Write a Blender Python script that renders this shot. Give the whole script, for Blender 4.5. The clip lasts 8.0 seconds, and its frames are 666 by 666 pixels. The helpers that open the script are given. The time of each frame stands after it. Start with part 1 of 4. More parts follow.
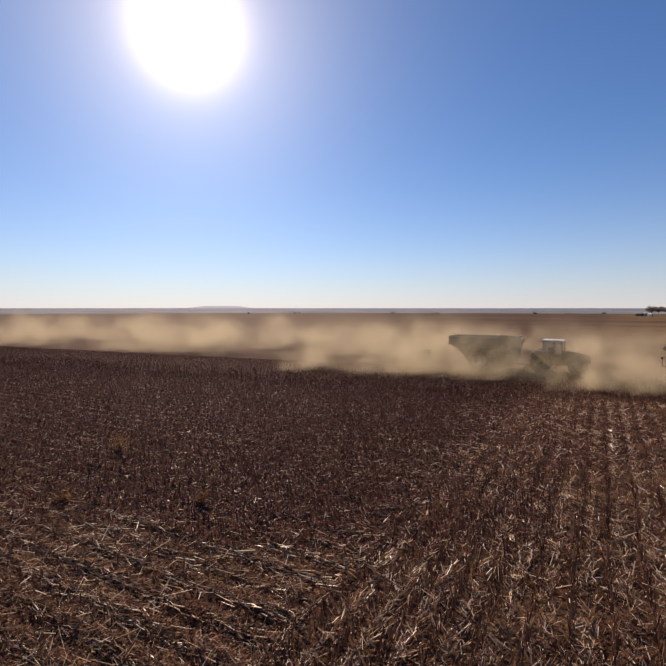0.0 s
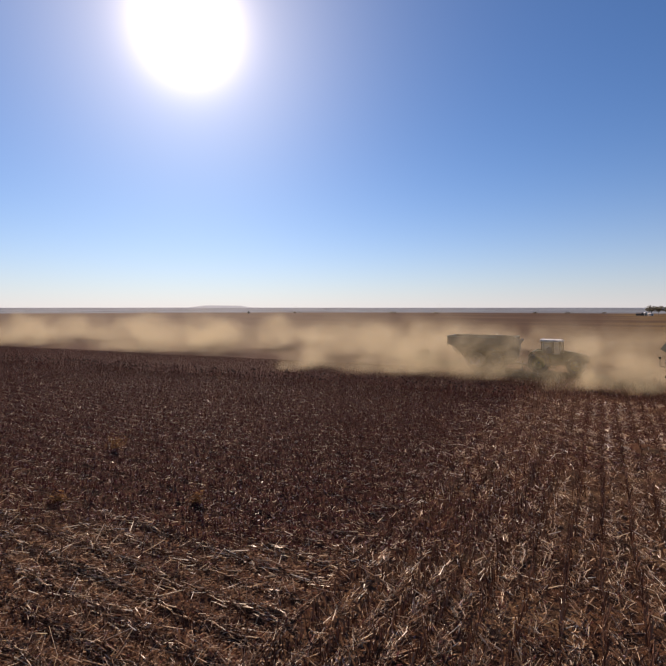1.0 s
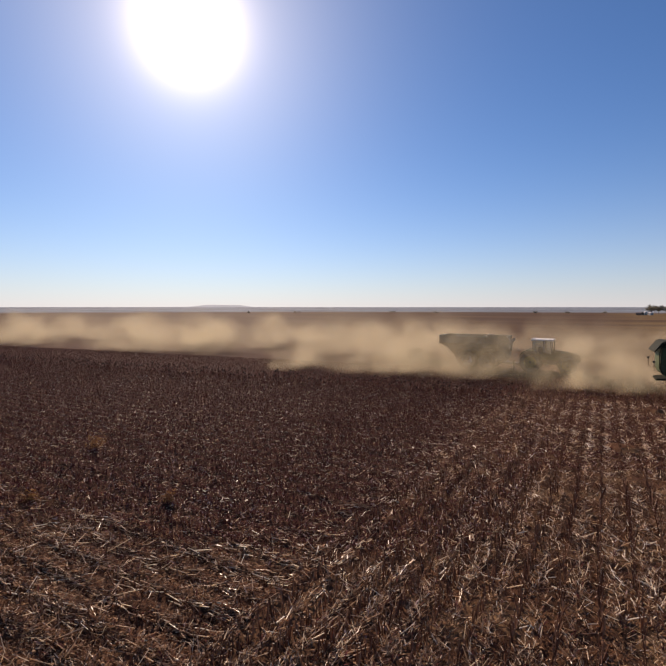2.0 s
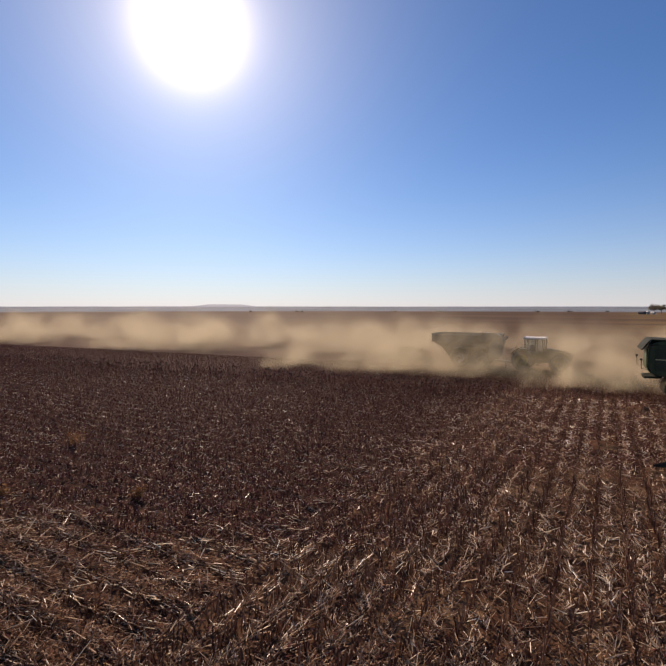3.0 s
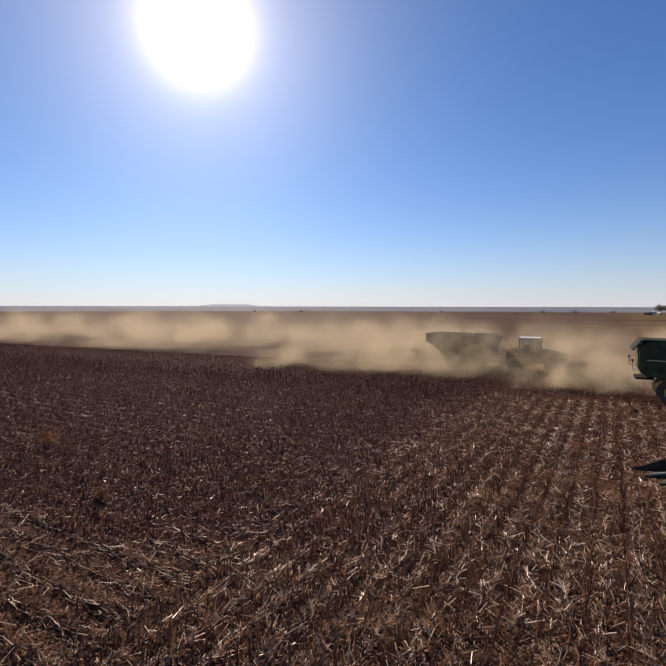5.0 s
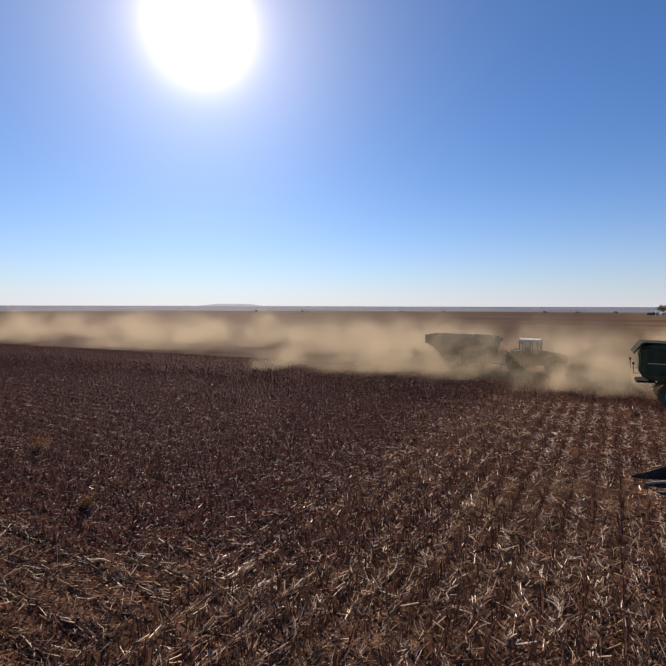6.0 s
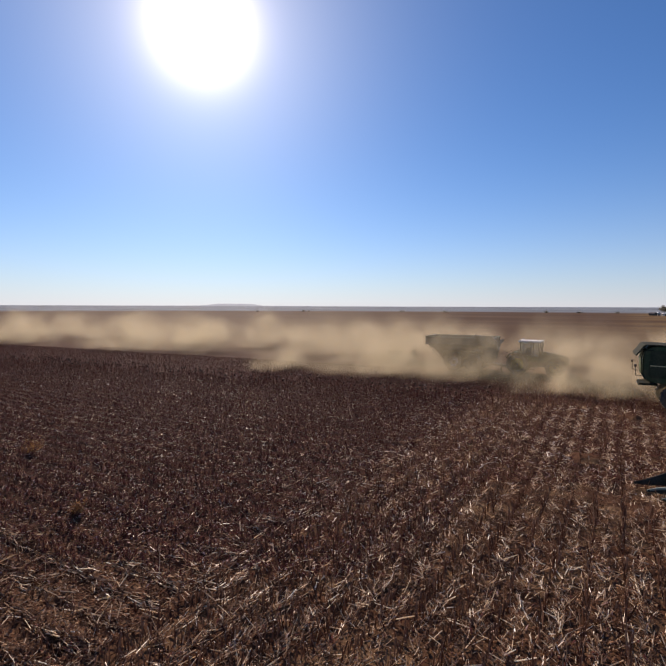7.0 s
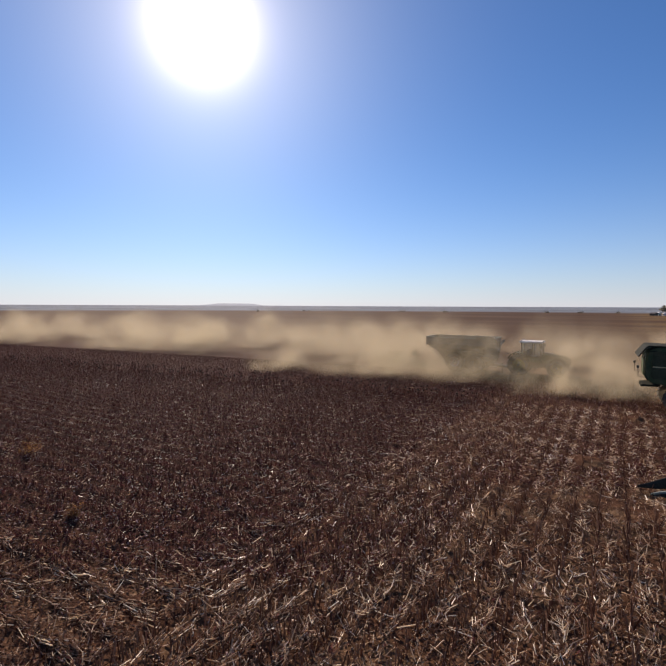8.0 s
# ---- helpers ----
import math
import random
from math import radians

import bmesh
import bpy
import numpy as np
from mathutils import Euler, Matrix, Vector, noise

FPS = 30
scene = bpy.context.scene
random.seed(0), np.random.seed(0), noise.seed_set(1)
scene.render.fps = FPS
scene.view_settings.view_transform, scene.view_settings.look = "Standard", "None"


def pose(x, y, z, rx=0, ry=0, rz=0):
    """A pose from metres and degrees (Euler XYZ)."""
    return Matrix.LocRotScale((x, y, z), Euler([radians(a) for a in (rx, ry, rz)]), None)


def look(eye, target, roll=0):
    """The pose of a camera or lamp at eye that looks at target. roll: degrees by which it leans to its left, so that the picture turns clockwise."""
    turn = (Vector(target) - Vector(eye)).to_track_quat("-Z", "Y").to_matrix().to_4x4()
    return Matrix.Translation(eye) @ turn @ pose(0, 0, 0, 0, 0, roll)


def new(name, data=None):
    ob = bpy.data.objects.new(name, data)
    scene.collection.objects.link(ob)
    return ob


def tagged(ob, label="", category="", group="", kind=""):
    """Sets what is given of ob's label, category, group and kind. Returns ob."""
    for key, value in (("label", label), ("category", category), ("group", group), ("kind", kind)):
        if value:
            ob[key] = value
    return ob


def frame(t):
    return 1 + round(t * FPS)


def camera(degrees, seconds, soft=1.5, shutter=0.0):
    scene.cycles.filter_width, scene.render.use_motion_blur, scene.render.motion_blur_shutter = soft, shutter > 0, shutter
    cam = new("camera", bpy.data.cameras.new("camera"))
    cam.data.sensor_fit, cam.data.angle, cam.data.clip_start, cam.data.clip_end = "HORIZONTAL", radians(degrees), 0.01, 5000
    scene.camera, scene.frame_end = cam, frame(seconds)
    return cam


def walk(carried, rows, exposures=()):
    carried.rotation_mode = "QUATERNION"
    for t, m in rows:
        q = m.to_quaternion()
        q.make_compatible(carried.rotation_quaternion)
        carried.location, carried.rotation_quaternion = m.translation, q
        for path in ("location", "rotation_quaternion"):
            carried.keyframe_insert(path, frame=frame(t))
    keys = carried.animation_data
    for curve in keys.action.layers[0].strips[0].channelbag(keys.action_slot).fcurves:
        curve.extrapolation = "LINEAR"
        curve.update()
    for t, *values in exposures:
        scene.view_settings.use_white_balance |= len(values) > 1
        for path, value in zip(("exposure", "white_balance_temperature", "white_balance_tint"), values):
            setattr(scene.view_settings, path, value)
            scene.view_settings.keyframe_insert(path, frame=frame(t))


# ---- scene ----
cam = camera(69.7, 8.0, soft=1.65)
PATH = [
    (0, (0.044, -0.066, 6.311), (0.039, 1.931, 6.205), 0.0),
    (0.5, (0.095, -0.087, 6.323), (0.089, 1.91, 6.217), 0.0),
    (1, (0.219, -0.08, 6.34), (0.213, 1.917, 6.232), 0.0),
    (1.5, (0.621, -0.055, 6.358), (0.614, 1.942, 6.249), 0.0),
    (3, (2.227, -0.069, 6.213), (2.206, 1.928, 6.1), 0.0),
    (3.5, (2.649, -0.153, 6.18), (2.62, 1.843, 6.067), 0.0),
    (4, (3.011, -0.161, 6.142), (2.977, 1.836, 6.029), 0.1),
    (4.5, (3.253, 0.018, 6.129), (3.214, 2.015, 6.016), 0.1),
    (6, (3.792, 0.643, 6.3), (3.741, 2.639, 6.186), 0.15),
    (6.5, (3.887, 0.816, 6.348), (3.832, 2.811, 6.233), 0.15),
    (7, (3.936, 0.934, 6.392), (3.88, 2.93, 6.278), 0.2),
    (7.5, (3.943, 1.013, 6.426), (3.886, 3.008, 6.312), 0.2),
    (8, (3.946, 1.144, 6.431), (3.888, 3.139, 6.316), 0.25),
]
walk(cam, [(t, look(eye, target, roll)) for t, eye, target, roll in PATH], [(0, 0.358, 6950, 26), (1.5, 0.358, 6950, 26), (3.5, 0.358, 6800, 25), (4.5, 0.358, 6650, 24), (6.5, 0.358, 6450, 23), (8, 0.358, 6450, 23)])

# ---- sky and sun ----
SUN_AZ, SUN_EL = radians(-16.6), radians(28.6)
SUN_WAY = Vector((math.sin(SUN_AZ) * math.cos(SUN_EL), math.cos(SUN_AZ) * math.cos(SUN_EL), math.sin(SUN_EL)))


def make_world():
    world = bpy.data.worlds.new("sky")
    scene.world = world
    world.use_nodes = True
    nt = world.node_tree
    nt.nodes.clear()
    out = nt.nodes.new("ShaderNodeOutputWorld")
    sky = nt.nodes.new("ShaderNodeTexSky")
    sky.sky_type = "NISHITA"
    sky.sun_disc = False
    sky.sun_elevation, sky.sun_rotation = SUN_EL, SUN_AZ
    sky.altitude, sky.air_density, sky.dust_density, sky.ozone_density = 300, 1.0, 0.16, 4.5
    bg = nt.nodes.new("ShaderNodeBackground")
    bg.inputs["Strength"].default_value = 0.0687
    deep = nt.nodes.new("ShaderNodeMix")
    deep.data_type, deep.blend_type = "RGBA", "MULTIPLY"
    deep.inputs[0].default_value = 1.0
    deep.inputs[7].default_value = (0.55, 0.885, 1.09, 1)
    nt.links.new(sky.outputs[0], deep.inputs[6])
    nt.links.new(deep.outputs[2], bg.inputs["Color"])

    # the bright aureole round the sun
    def m(op, a, b=None):
        n = nt.nodes.new("ShaderNodeMath")
        n.operation = op
        for i, v in enumerate((a, b)):
            if v is None:
                continue
            if isinstance(v, (int, float)):
                n.inputs[i].default_value = v
            else:
                nt.links.new(v, n.inputs[i])
        return n.outputs[0]

    co = nt.nodes.new("ShaderNodeTexCoord")
    dot = nt.nodes.new("ShaderNodeVectorMath")
    dot.operation = "DOT_PRODUCT"
    nt.links.new(co.outputs["Generated"], dot.inputs[0])
    dot.inputs[1].default_value = SUN_WAY
    ang = m("MULTIPLY", m("ARCCOSINE", m("MINIMUM", dot.outputs["Value"], 0.999999)), 57.2958)
    core = m("MULTIPLY", m("EXPONENT", m("MULTIPLY", m("POWER", m("DIVIDE", ang, 4.55), 2.4), -1.0)), 0.98)
    halo = m("MULTIPLY", m("EXPONENT", m("MULTIPLY", m("DIVIDE", ang, 8.0), -1.0)), 0.80)
    glow = nt.nodes.new("ShaderNodeBackground")
    glow.inputs["Color"].default_value = (1.0, 0.87, 0.62, 1)
    nt.links.new(m("ADD", core, halo), glow.inputs["Strength"])
    # pale haze low over the horizon, all the way round
    sep = nt.nodes.new("ShaderNodeSeparateXYZ")
    nt.links.new(co.outputs["Generated"], sep.inputs[0])
    low = m("MULTIPLY", m("EXPONENT", m("MULTIPLY", m("MAXIMUM", sep.outputs["Z"], 0.0), -11.0)), 0.8)
    haze = nt.nodes.new("ShaderNodeBackground")
    haze.inputs["Color"].default_value = (0.755, 0.765, 0.762, 1)
    nt.links.new(m("ADD", m("MULTIPLY", m("EXPONENT", m("DIVIDE", ang, -25.0)), 0.468), 0.671), haze.inputs["Strength"])
    mist = nt.nodes.new("ShaderNodeMixShader")
    nt.links.new(low, mist.inputs[0])
    nt.links.new(bg.outputs[0], mist.inputs[1])
    nt.links.new(haze.outputs[0], mist.inputs[2])
    add = nt.nodes.new("ShaderNodeAddShader")
    nt.links.new(mist.outputs[0], add.inputs[0])
    nt.links.new(glow.outputs[0], add.inputs[1])
    nt.links.new(add.outputs[0], out.inputs["Surface"])


make_world()
sun_data = bpy.data.lights.new("sun", "SUN")
sun_data.energy, sun_data.angle, sun_data.color = 5.0, radians(0.55), (1.0, 0.86, 0.68)
sun = new("sun", sun_data)
sun.matrix_world = look(SUN_WAY * 100, (0, 0, 0))
scene.cycles.transparent_max_bounces = 48

# ---- field directions: u along the drivers' lanes, v along the crop rows ----
ALONG, AWAY = Vector((0.873, -0.487, 0)), Vector((0.487, 0.873, 0))


def uv(u, v, z=0.0):
    return ALONG * u + AWAY * v + Vector((0, 0, z))


def to_uv(x, y):
    return x * ALONG.x + y * ALONG.y, x * AWAY.x + y * AWAY.y


LANE_TURN = math.degrees(math.atan2(ALONG.y, ALONG.x))


# ---- materials ----
def nodes_of(name):
    mt = bpy.data.materials.new(name)
    mt.use_nodes = True
    nt = mt.node_tree
    bs = nt.nodes["Principled BSDF"]
    return mt, nt, bs


def ramp_node(nt, src, stops):
    r = nt.nodes.new("ShaderNodeValToRGB")
    els = r.color_ramp.elements
    while len(els) < len(stops):
        els.new(0.5)
    for e, (p, c) in zip(els, stops):
        e.position, e.color = p, (*c, 1)
    nt.links.new(src, r.inputs[0])
    return r.outputs["Color"]


def noise_node(nt, scale, detail=4.0, rough=0.6, vec=None):
    n = nt.nodes.new("ShaderNodeTexNoise")
    n.inputs["Scale"].default_value, n.inputs["Detail"].default_value, n.inputs["Roughness"].default_value = scale, detail, rough
    if vec is None:
        co = nt.nodes.new("ShaderNodeTexCoord")
        vec = co.outputs["Object"]
    nt.links.new(vec, n.inputs["Vector"])
    return n


def mixed(nt, fac, a, b, mode="MIX"):
    n = nt.nodes.new("ShaderNodeMix")
    n.data_type, n.blend_type = "RGBA", mode
    ins = [s for s in n.inputs if s.enabled]
    for sock, v in zip(ins, (fac, a, b)):
        if isinstance(v, (int, float)):
            sock.default_value = v
        elif isinstance(v, tuple):
            sock.default_value = (*v, 1)
        else:
            nt.links.new(v, sock)
    return [s for s in n.outputs if s.enabled][0]


def bump(nt, bs, height, strength, distance):
    b = nt.nodes.new("ShaderNodeBump")
    b.inputs["Strength"].default_value, b.inputs["Distance"].default_value = strength, distance
    nt.links.new(height, b.inputs["Height"])
    nt.links.new(b.outputs[0], bs.inputs["Normal"])


def paint(name, col, rough=0.4, metal=0.0, dust=0.22, dust_col=(0.30, 0.23, 0.16), scale=1.5):
    """Machine paint or plastic with field dust settled in soft patches and fine grain."""
    mt, nt, bs = nodes_of(name)
    big = noise_node(nt, scale, 5, 0.65)
    fine = noise_node(nt, scale * 14, 3, 0.6)
    s = nt.nodes.new("ShaderNodeMath")
    s.operation = "MULTIPLY"
    nt.links.new(big.outputs["Fac"], s.inputs[0])
    nt.links.new(fine.outputs["Fac"], s.inputs[1])
    f = nt.nodes.new("ShaderNodeMapRange")
    f.inputs["From Min"].default_value, f.inputs["From Max"].default_value = 0.12, 0.45
    f.inputs["To Max"].default_value = dust * 1.6
    nt.links.new(s.outputs[0], f.inputs["Value"])
    nt.links.new(mixed(nt, f.outputs[0], col, dust_col), bs.inputs["Base Color"])
    r = nt.nodes.new("ShaderNodeMapRange")
    r.inputs["To Min"].default_value, r.inputs["To Max"].default_value = rough, min(1, rough + 0.35)
    nt.links.new(f.outputs[0], r.inputs["Value"])
    nt.links.new(r.outputs[0], bs.inputs["Roughness"])
    bs.inputs["Metallic"].default_value = metal
    bump(nt, bs, fine.outputs["Fac"], 0.12, 0.01)
    return mt


def dry_plant(name, stops, rough=0.6, through_light=0.0, gloss=0.25):
    """Dry stalk or leaf, its colour differing from piece to piece."""
    mt, nt, bs = nodes_of(name)
    g = nt.nodes.new("ShaderNodeNewGeometry")
    c = ramp_node(nt, g.outputs["Random Per Island"], stops)
    n = noise_node(nt, 60, 3, 0.6)
    c2 = mixed(nt, n.outputs["Fac"], c, (0.5, 0.46, 0.42), "OVERLAY")
    nt.links.new(c2, bs.inputs["Base Color"])
    bs.inputs["Roughness"].default_value = rough
    bs.inputs["Specular IOR Level"].default_value = gloss
    bump(nt, bs, n.outputs["Fac"], 0.3, 0.004)
    if through_light:
        tr = nt.nodes.new("ShaderNodeBsdfTranslucent")
        nt.links.new(c2, tr.inputs["Color"])
        mx = nt.nodes.new("ShaderNodeMixShader")
        mx.inputs[0].default_value = through_light
        nt.links.new(bs.outputs[0], mx.inputs[1])
        nt.links.new(tr.outputs[0], mx.inputs[2])
        nt.links.new(mx.outputs[0], nt.nodes["Material Output"].inputs["Surface"])
    return mt


def soil_material():
    mt, nt, bs = nodes_of("field_soil")
    co = nt.nodes.new("ShaderNodeTexCoord")
    turn = nt.nodes.new("ShaderNodeMapping")
    turn.inputs["Rotation"].default_value = (0, 0, -radians(LANE_TURN))
    nt.links.new(co.outputs["Object"], turn.inputs["Vector"])
    stretch = nt.nodes.new("ShaderNodeMapping")
    stretch.inputs["Scale"].default_value = (0.3, 1.0, 1.0)
    nt.links.new(turn.outputs[0], stretch.inputs["Vector"])
    clod = noise_node(nt, 5.5, 6, 0.7)
    grit = noise_node(nt, 42, 4, 0.7)
    patch = noise_node(nt, 0.55, 4, 0.6)
    bands = noise_node(nt, 0.022, 3, 0.55, stretch.outputs[0])
    base = ramp_node(nt, clod.outputs["Fac"], [(0.3, (0.040, 0.017, 0.010)), (0.55, (0.108, 0.049, 0.027)), (0.8, (0.25, 0.136, 0.074))])
    litter = ramp_node(nt, grit.outputs["Fac"], [(0.45, (0.050, 0.023, 0.012)), (0.62, (0.12, 0.070, 0.038)), (0.75, (0.34, 0.25, 0.16))])
    near = mixed(nt, patch.outputs["Fac"], base, litter)
    bare = noise_node(nt, 0.8, 3, 0.5)
    tan = nt.nodes.new("ShaderNodeMapRange")
    tan.inputs["From Min"].default_value, tan.inputs["From Max"].default_value = 0.49, 0.64
    tan.inputs["To Max"].default_value = 0.85
    nt.links.new(bare.outputs["Fac"], tan.inputs["Value"])
    place = nt.nodes.new("ShaderNodeSeparateXYZ")
    nt.links.new(turn.outputs[0], place.inputs[0])

    def ramped(src, lo, hi, top=1.0):
        r = nt.nodes.new("ShaderNodeMapRange")
        r.inputs["From Min"].default_value, r.inputs["From Max"].default_value, r.inputs["To Max"].default_value = lo, hi, top
        nt.links.new(src, r.inputs["Value"])
        return r.outputs[0]

    def both_of(a, b, op="MULTIPLY"):
        n = nt.nodes.new("ShaderNodeMath")
        n.operation = op
        nt.links.new(a, n.inputs[0])
        nt.links.new(b, n.inputs[1])
        return n.outputs[0]

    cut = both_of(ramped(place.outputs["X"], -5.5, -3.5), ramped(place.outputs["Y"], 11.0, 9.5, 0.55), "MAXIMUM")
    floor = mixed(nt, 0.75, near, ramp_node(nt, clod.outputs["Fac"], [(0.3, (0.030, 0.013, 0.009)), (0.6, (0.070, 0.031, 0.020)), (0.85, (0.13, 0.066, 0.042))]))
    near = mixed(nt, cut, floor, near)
    near = mixed(nt, both_of(tan.outputs[0], cut), near, ramp_node(nt, clod.outputs["Fac"], [(0.3, (0.085, 0.050, 0.027)), (0.6, (0.20, 0.124, 0.066)), (0.85, (0.31, 0.21, 0.12))]))
    damp = noise_node(nt, 1.1, 2, 0.5)
    wet = nt.nodes.new("ShaderNodeMapRange")
    wet.inputs["From Min"].default_value, wet.inputs["From Max"].default_value = 0.60, 0.70
    wet.inputs["To Max"].default_value = 0.8
    nt.links.new(damp.outputs["Fac"], wet.inputs["Value"])
    near = mixed(nt, wet.outputs[0], near, (0.030, 0.017, 0.012))
    wide = ramp_node(nt, bands.outputs["Fac"], [(0.30, (0.064, 0.037, 0.022)), (0.45, (0.080, 0.047, 0.027)), (0.56, (0.092, 0.056, 0.032)), (0.70, (0.118, 0.076, 0.042))])
    sep = nt.nodes.new("ShaderNodeSeparateXYZ")
    nt.links.new(turn.outputs[0], sep.inputs[0])
    far = nt.nodes.new("ShaderNodeMapRange")
    far.inputs["From Min"].default_value, far.inputs["From Max"].default_value = 40, 75
    far.inputs["To Max"].default_value = 0.85
    nt.links.new(sep.outputs["Y"], far.inputs["Value"])
    gold = both_of(both_of(ramped(place.outputs["X"], 0, 18), ramped(place.outputs["Y"], 72, 95)), ramped(bands.outputs["Fac"], 0.42, 0.55, 0.7))
    wide = mixed(nt, gold, wide, (0.165, 0.110, 0.042))
    col = mixed(nt, far.outputs[0], near, wide)
    # beyond the field's end: dry grassland, distance haze put into its bluish-grey
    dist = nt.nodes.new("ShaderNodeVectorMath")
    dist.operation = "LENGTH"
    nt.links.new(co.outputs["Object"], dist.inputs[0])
    hazed_grass = ramp_node(nt, bands.outputs["Fac"], [(0.35, (0.085, 0.095, 0.11)), (0.5, (0.17, 0.20, 0.225)), (0.65, (0.24, 0.27, 0.285))])
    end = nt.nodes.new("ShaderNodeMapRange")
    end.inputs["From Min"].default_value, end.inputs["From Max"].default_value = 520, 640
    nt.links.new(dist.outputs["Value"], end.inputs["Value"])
    nt.links.new(mixed(nt, end.outputs[0], col, hazed_grass), bs.inputs["Base Color"])
    bs.inputs["Roughness"].default_value = 0.95
    bs.inputs["Specular IOR Level"].default_value = 0.03
    h = mixed(nt, 0.4, clod.outputs["Color"], grit.outputs["Color"])
    bump(nt, bs, h, 0.8, 0.05)
    return mt


def dust_material():
    """Airborne dust: each wisp thins out towards its rim and is broken up by noise."""
    mt, nt, bs = nodes_of("airborne_dust")
    nt.nodes.remove(bs)
    at = nt.nodes.new("ShaderNodeAttribute")
    at.attribute_name = "thick"
    n = noise_node(nt, 0.42, 6, 0.62)
    k = nt.nodes.new("ShaderNodeMapRange")
    k.inputs["From Min"].default_value, k.inputs["From Max"].default_value = 0.3, 0.72
    nt.links.new(n.outputs["Fac"], k.inputs["Value"])
    sq = nt.nodes.new("ShaderNodeMath")
    sq.operation = "MULTIPLY"
    nt.links.new(at.outputs["Fac"], sq.inputs[0])
    nt.links.new(k.outputs[0], sq.inputs[1])
    tan = (0.495, 0.435, 0.30)
    di, tr = nt.nodes.new("ShaderNodeBsdfDiffuse"), nt.nodes.new("ShaderNodeBsdfTranslucent")
    di.inputs["Color"].default_value = tr.inputs["Color"].default_value = (*tan, 1)
    both = nt.nodes.new("ShaderNodeMixShader")
    both.inputs[0].default_value = 0.75
    nt.links.new(di.outputs[0], both.inputs[1])
    nt.links.new(tr.outputs[0], both.inputs[2])
    clear = nt.nodes.new("ShaderNodeBsdfTransparent")
    mx = nt.nodes.new("ShaderNodeMixShader")
    nt.links.new(sq.outputs[0], mx.inputs[0])
    nt.links.new(clear.outputs[0], mx.inputs[1])
    nt.links.new(both.outputs[0], mx.inputs[2])
    nt.links.new(mx.outputs[0], nt.nodes["Material Output"].inputs["Surface"])
    return mt


def glass_material():
    mt, nt, bs = nodes_of("cab_glass")
    bs.inputs["Base Color"].default_value = (0.55, 0.62, 0.62, 1)
    bs.inputs["Roughness"].default_value = 0.08
    bs.inputs["Transmission Weight"].default_value = 0.85
    bs.inputs["IOR"].default_value = 1.1
    return mt


SOIL = soil_material()
STRAW = dry_plant("straw", [(0.0, (0.090, 0.043, 0.026)), (0.45, (0.25, 0.142, 0.080)), (0.78, (0.50, 0.35, 0.215)), (1.0, (0.95, 0.84, 0.66))], 0.5, 0.45, 0.3)
SPLIT = dry_plant("split_stalk", [(0.0, (0.40, 0.26, 0.15)), (0.45, (0.70, 0.54, 0.36)), (0.75, (0.92, 0.80, 0.61)), (1.0, (0.98, 0.93, 0.82))], 0.36, 0.45, 0.5)
CHAFF = dry_plant("leaf_chaff", [(0.0, (0.080, 0.039, 0.025)), (0.6, (0.22, 0.120, 0.070)), (1.0, (0.46, 0.32, 0.20))], 0.85, 0.4, 0.05)
STALK = dry_plant("dry_stalk", [(0.0, (0.074, 0.026, 0.019)), (0.5, (0.152, 0.060, 0.042)), (1.0, (0.265, 0.135, 0.092))], 0.75, 0.2, 0.1)
STUB = dry_plant("brown_stub", [(0.0, (0.096, 0.043, 0.026)), (0.5, (0.212, 0.105, 0.063)), (1.0, (0.37, 0.23, 0.145))], 0.7, 0.25, 0.15)
PITH = dry_plant("pale_pith", [(0.0, (0.35, 0.29, 0.22)), (1.0, (0.75, 0.68, 0.6))], 0.7)
LEAF = dry_plant("withered_leaf", [(0.0, (0.058, 0.020, 0.018)), (0.88, (0.136, 0.049, 0.043)), (1.0, (0.60, 0.46, 0.42))], 0.85, 0.35, 0.05)
# Pale blue-grey puts the distance haze into the ridge's own colour.
RIDGE = dry_plant("hazed_ridge", [(0.0, (0.235, 0.30, 0.36)), (1.0, (0.26, 0.33, 0.385))], 0.95)
WEED = dry_plant("rust_weed", [(0.0, (0.12, 0.055, 0.026)), (0.6, (0.24, 0.125, 0.05)), (1.0, (0.34, 0.21, 0.09))], 0.7, 0.45)
# Bark and foliage colours are lightened to stand in for distance haze.
BARK = dry_plant("hazed_bark", [(0.0, (0.18, 0.16, 0.135)), (1.0, (0.26, 0.23, 0.19))], 0.9)
CROWN = dry_plant("hazed_foliage", [(0.0, (0.25, 0.25, 0.20)), (0.6, (0.38, 0.37, 0.29)), (1.0, (0.52, 0.49, 0.40))], 0.8, 0.6)
HEAD = dry_plant("seed_head", [(0.0, (0.025, 0.016, 0.012)), (1.0, (0.07, 0.045, 0.03))], 0.8)
DUST = dust_material()
GLASS = glass_material()
GREEN = paint("dark_green_paint", (0.018, 0.056, 0.018), 0.5)
GREEN_DARK = paint("deep_green_steel", (0.012, 0.032, 0.012), 0.75, dust=0.18)
for coat in (GREEN, GREEN_DARK):
    coat.node_tree.nodes["Principled BSDF"].inputs["Specular IOR Level"].default_value = 0.2
PALE_GREEN = paint("grey_green_plastic", (0.15, 0.19, 0.15), 0.55)
YELLOW = paint("yellow_rim_paint", (0.72, 0.47, 0.03), 0.4, dust=0.2)
CREAM = paint("cream_stripe", (0.62, 0.55, 0.28), 0.4, dust=0.2)
WHITE = paint("white_paint", (0.76, 0.73, 0.66), 0.45, dust=0.2)
BLACK = paint("black_plastic", (0.015, 0.015, 0.016), 0.5, dust=0.25)
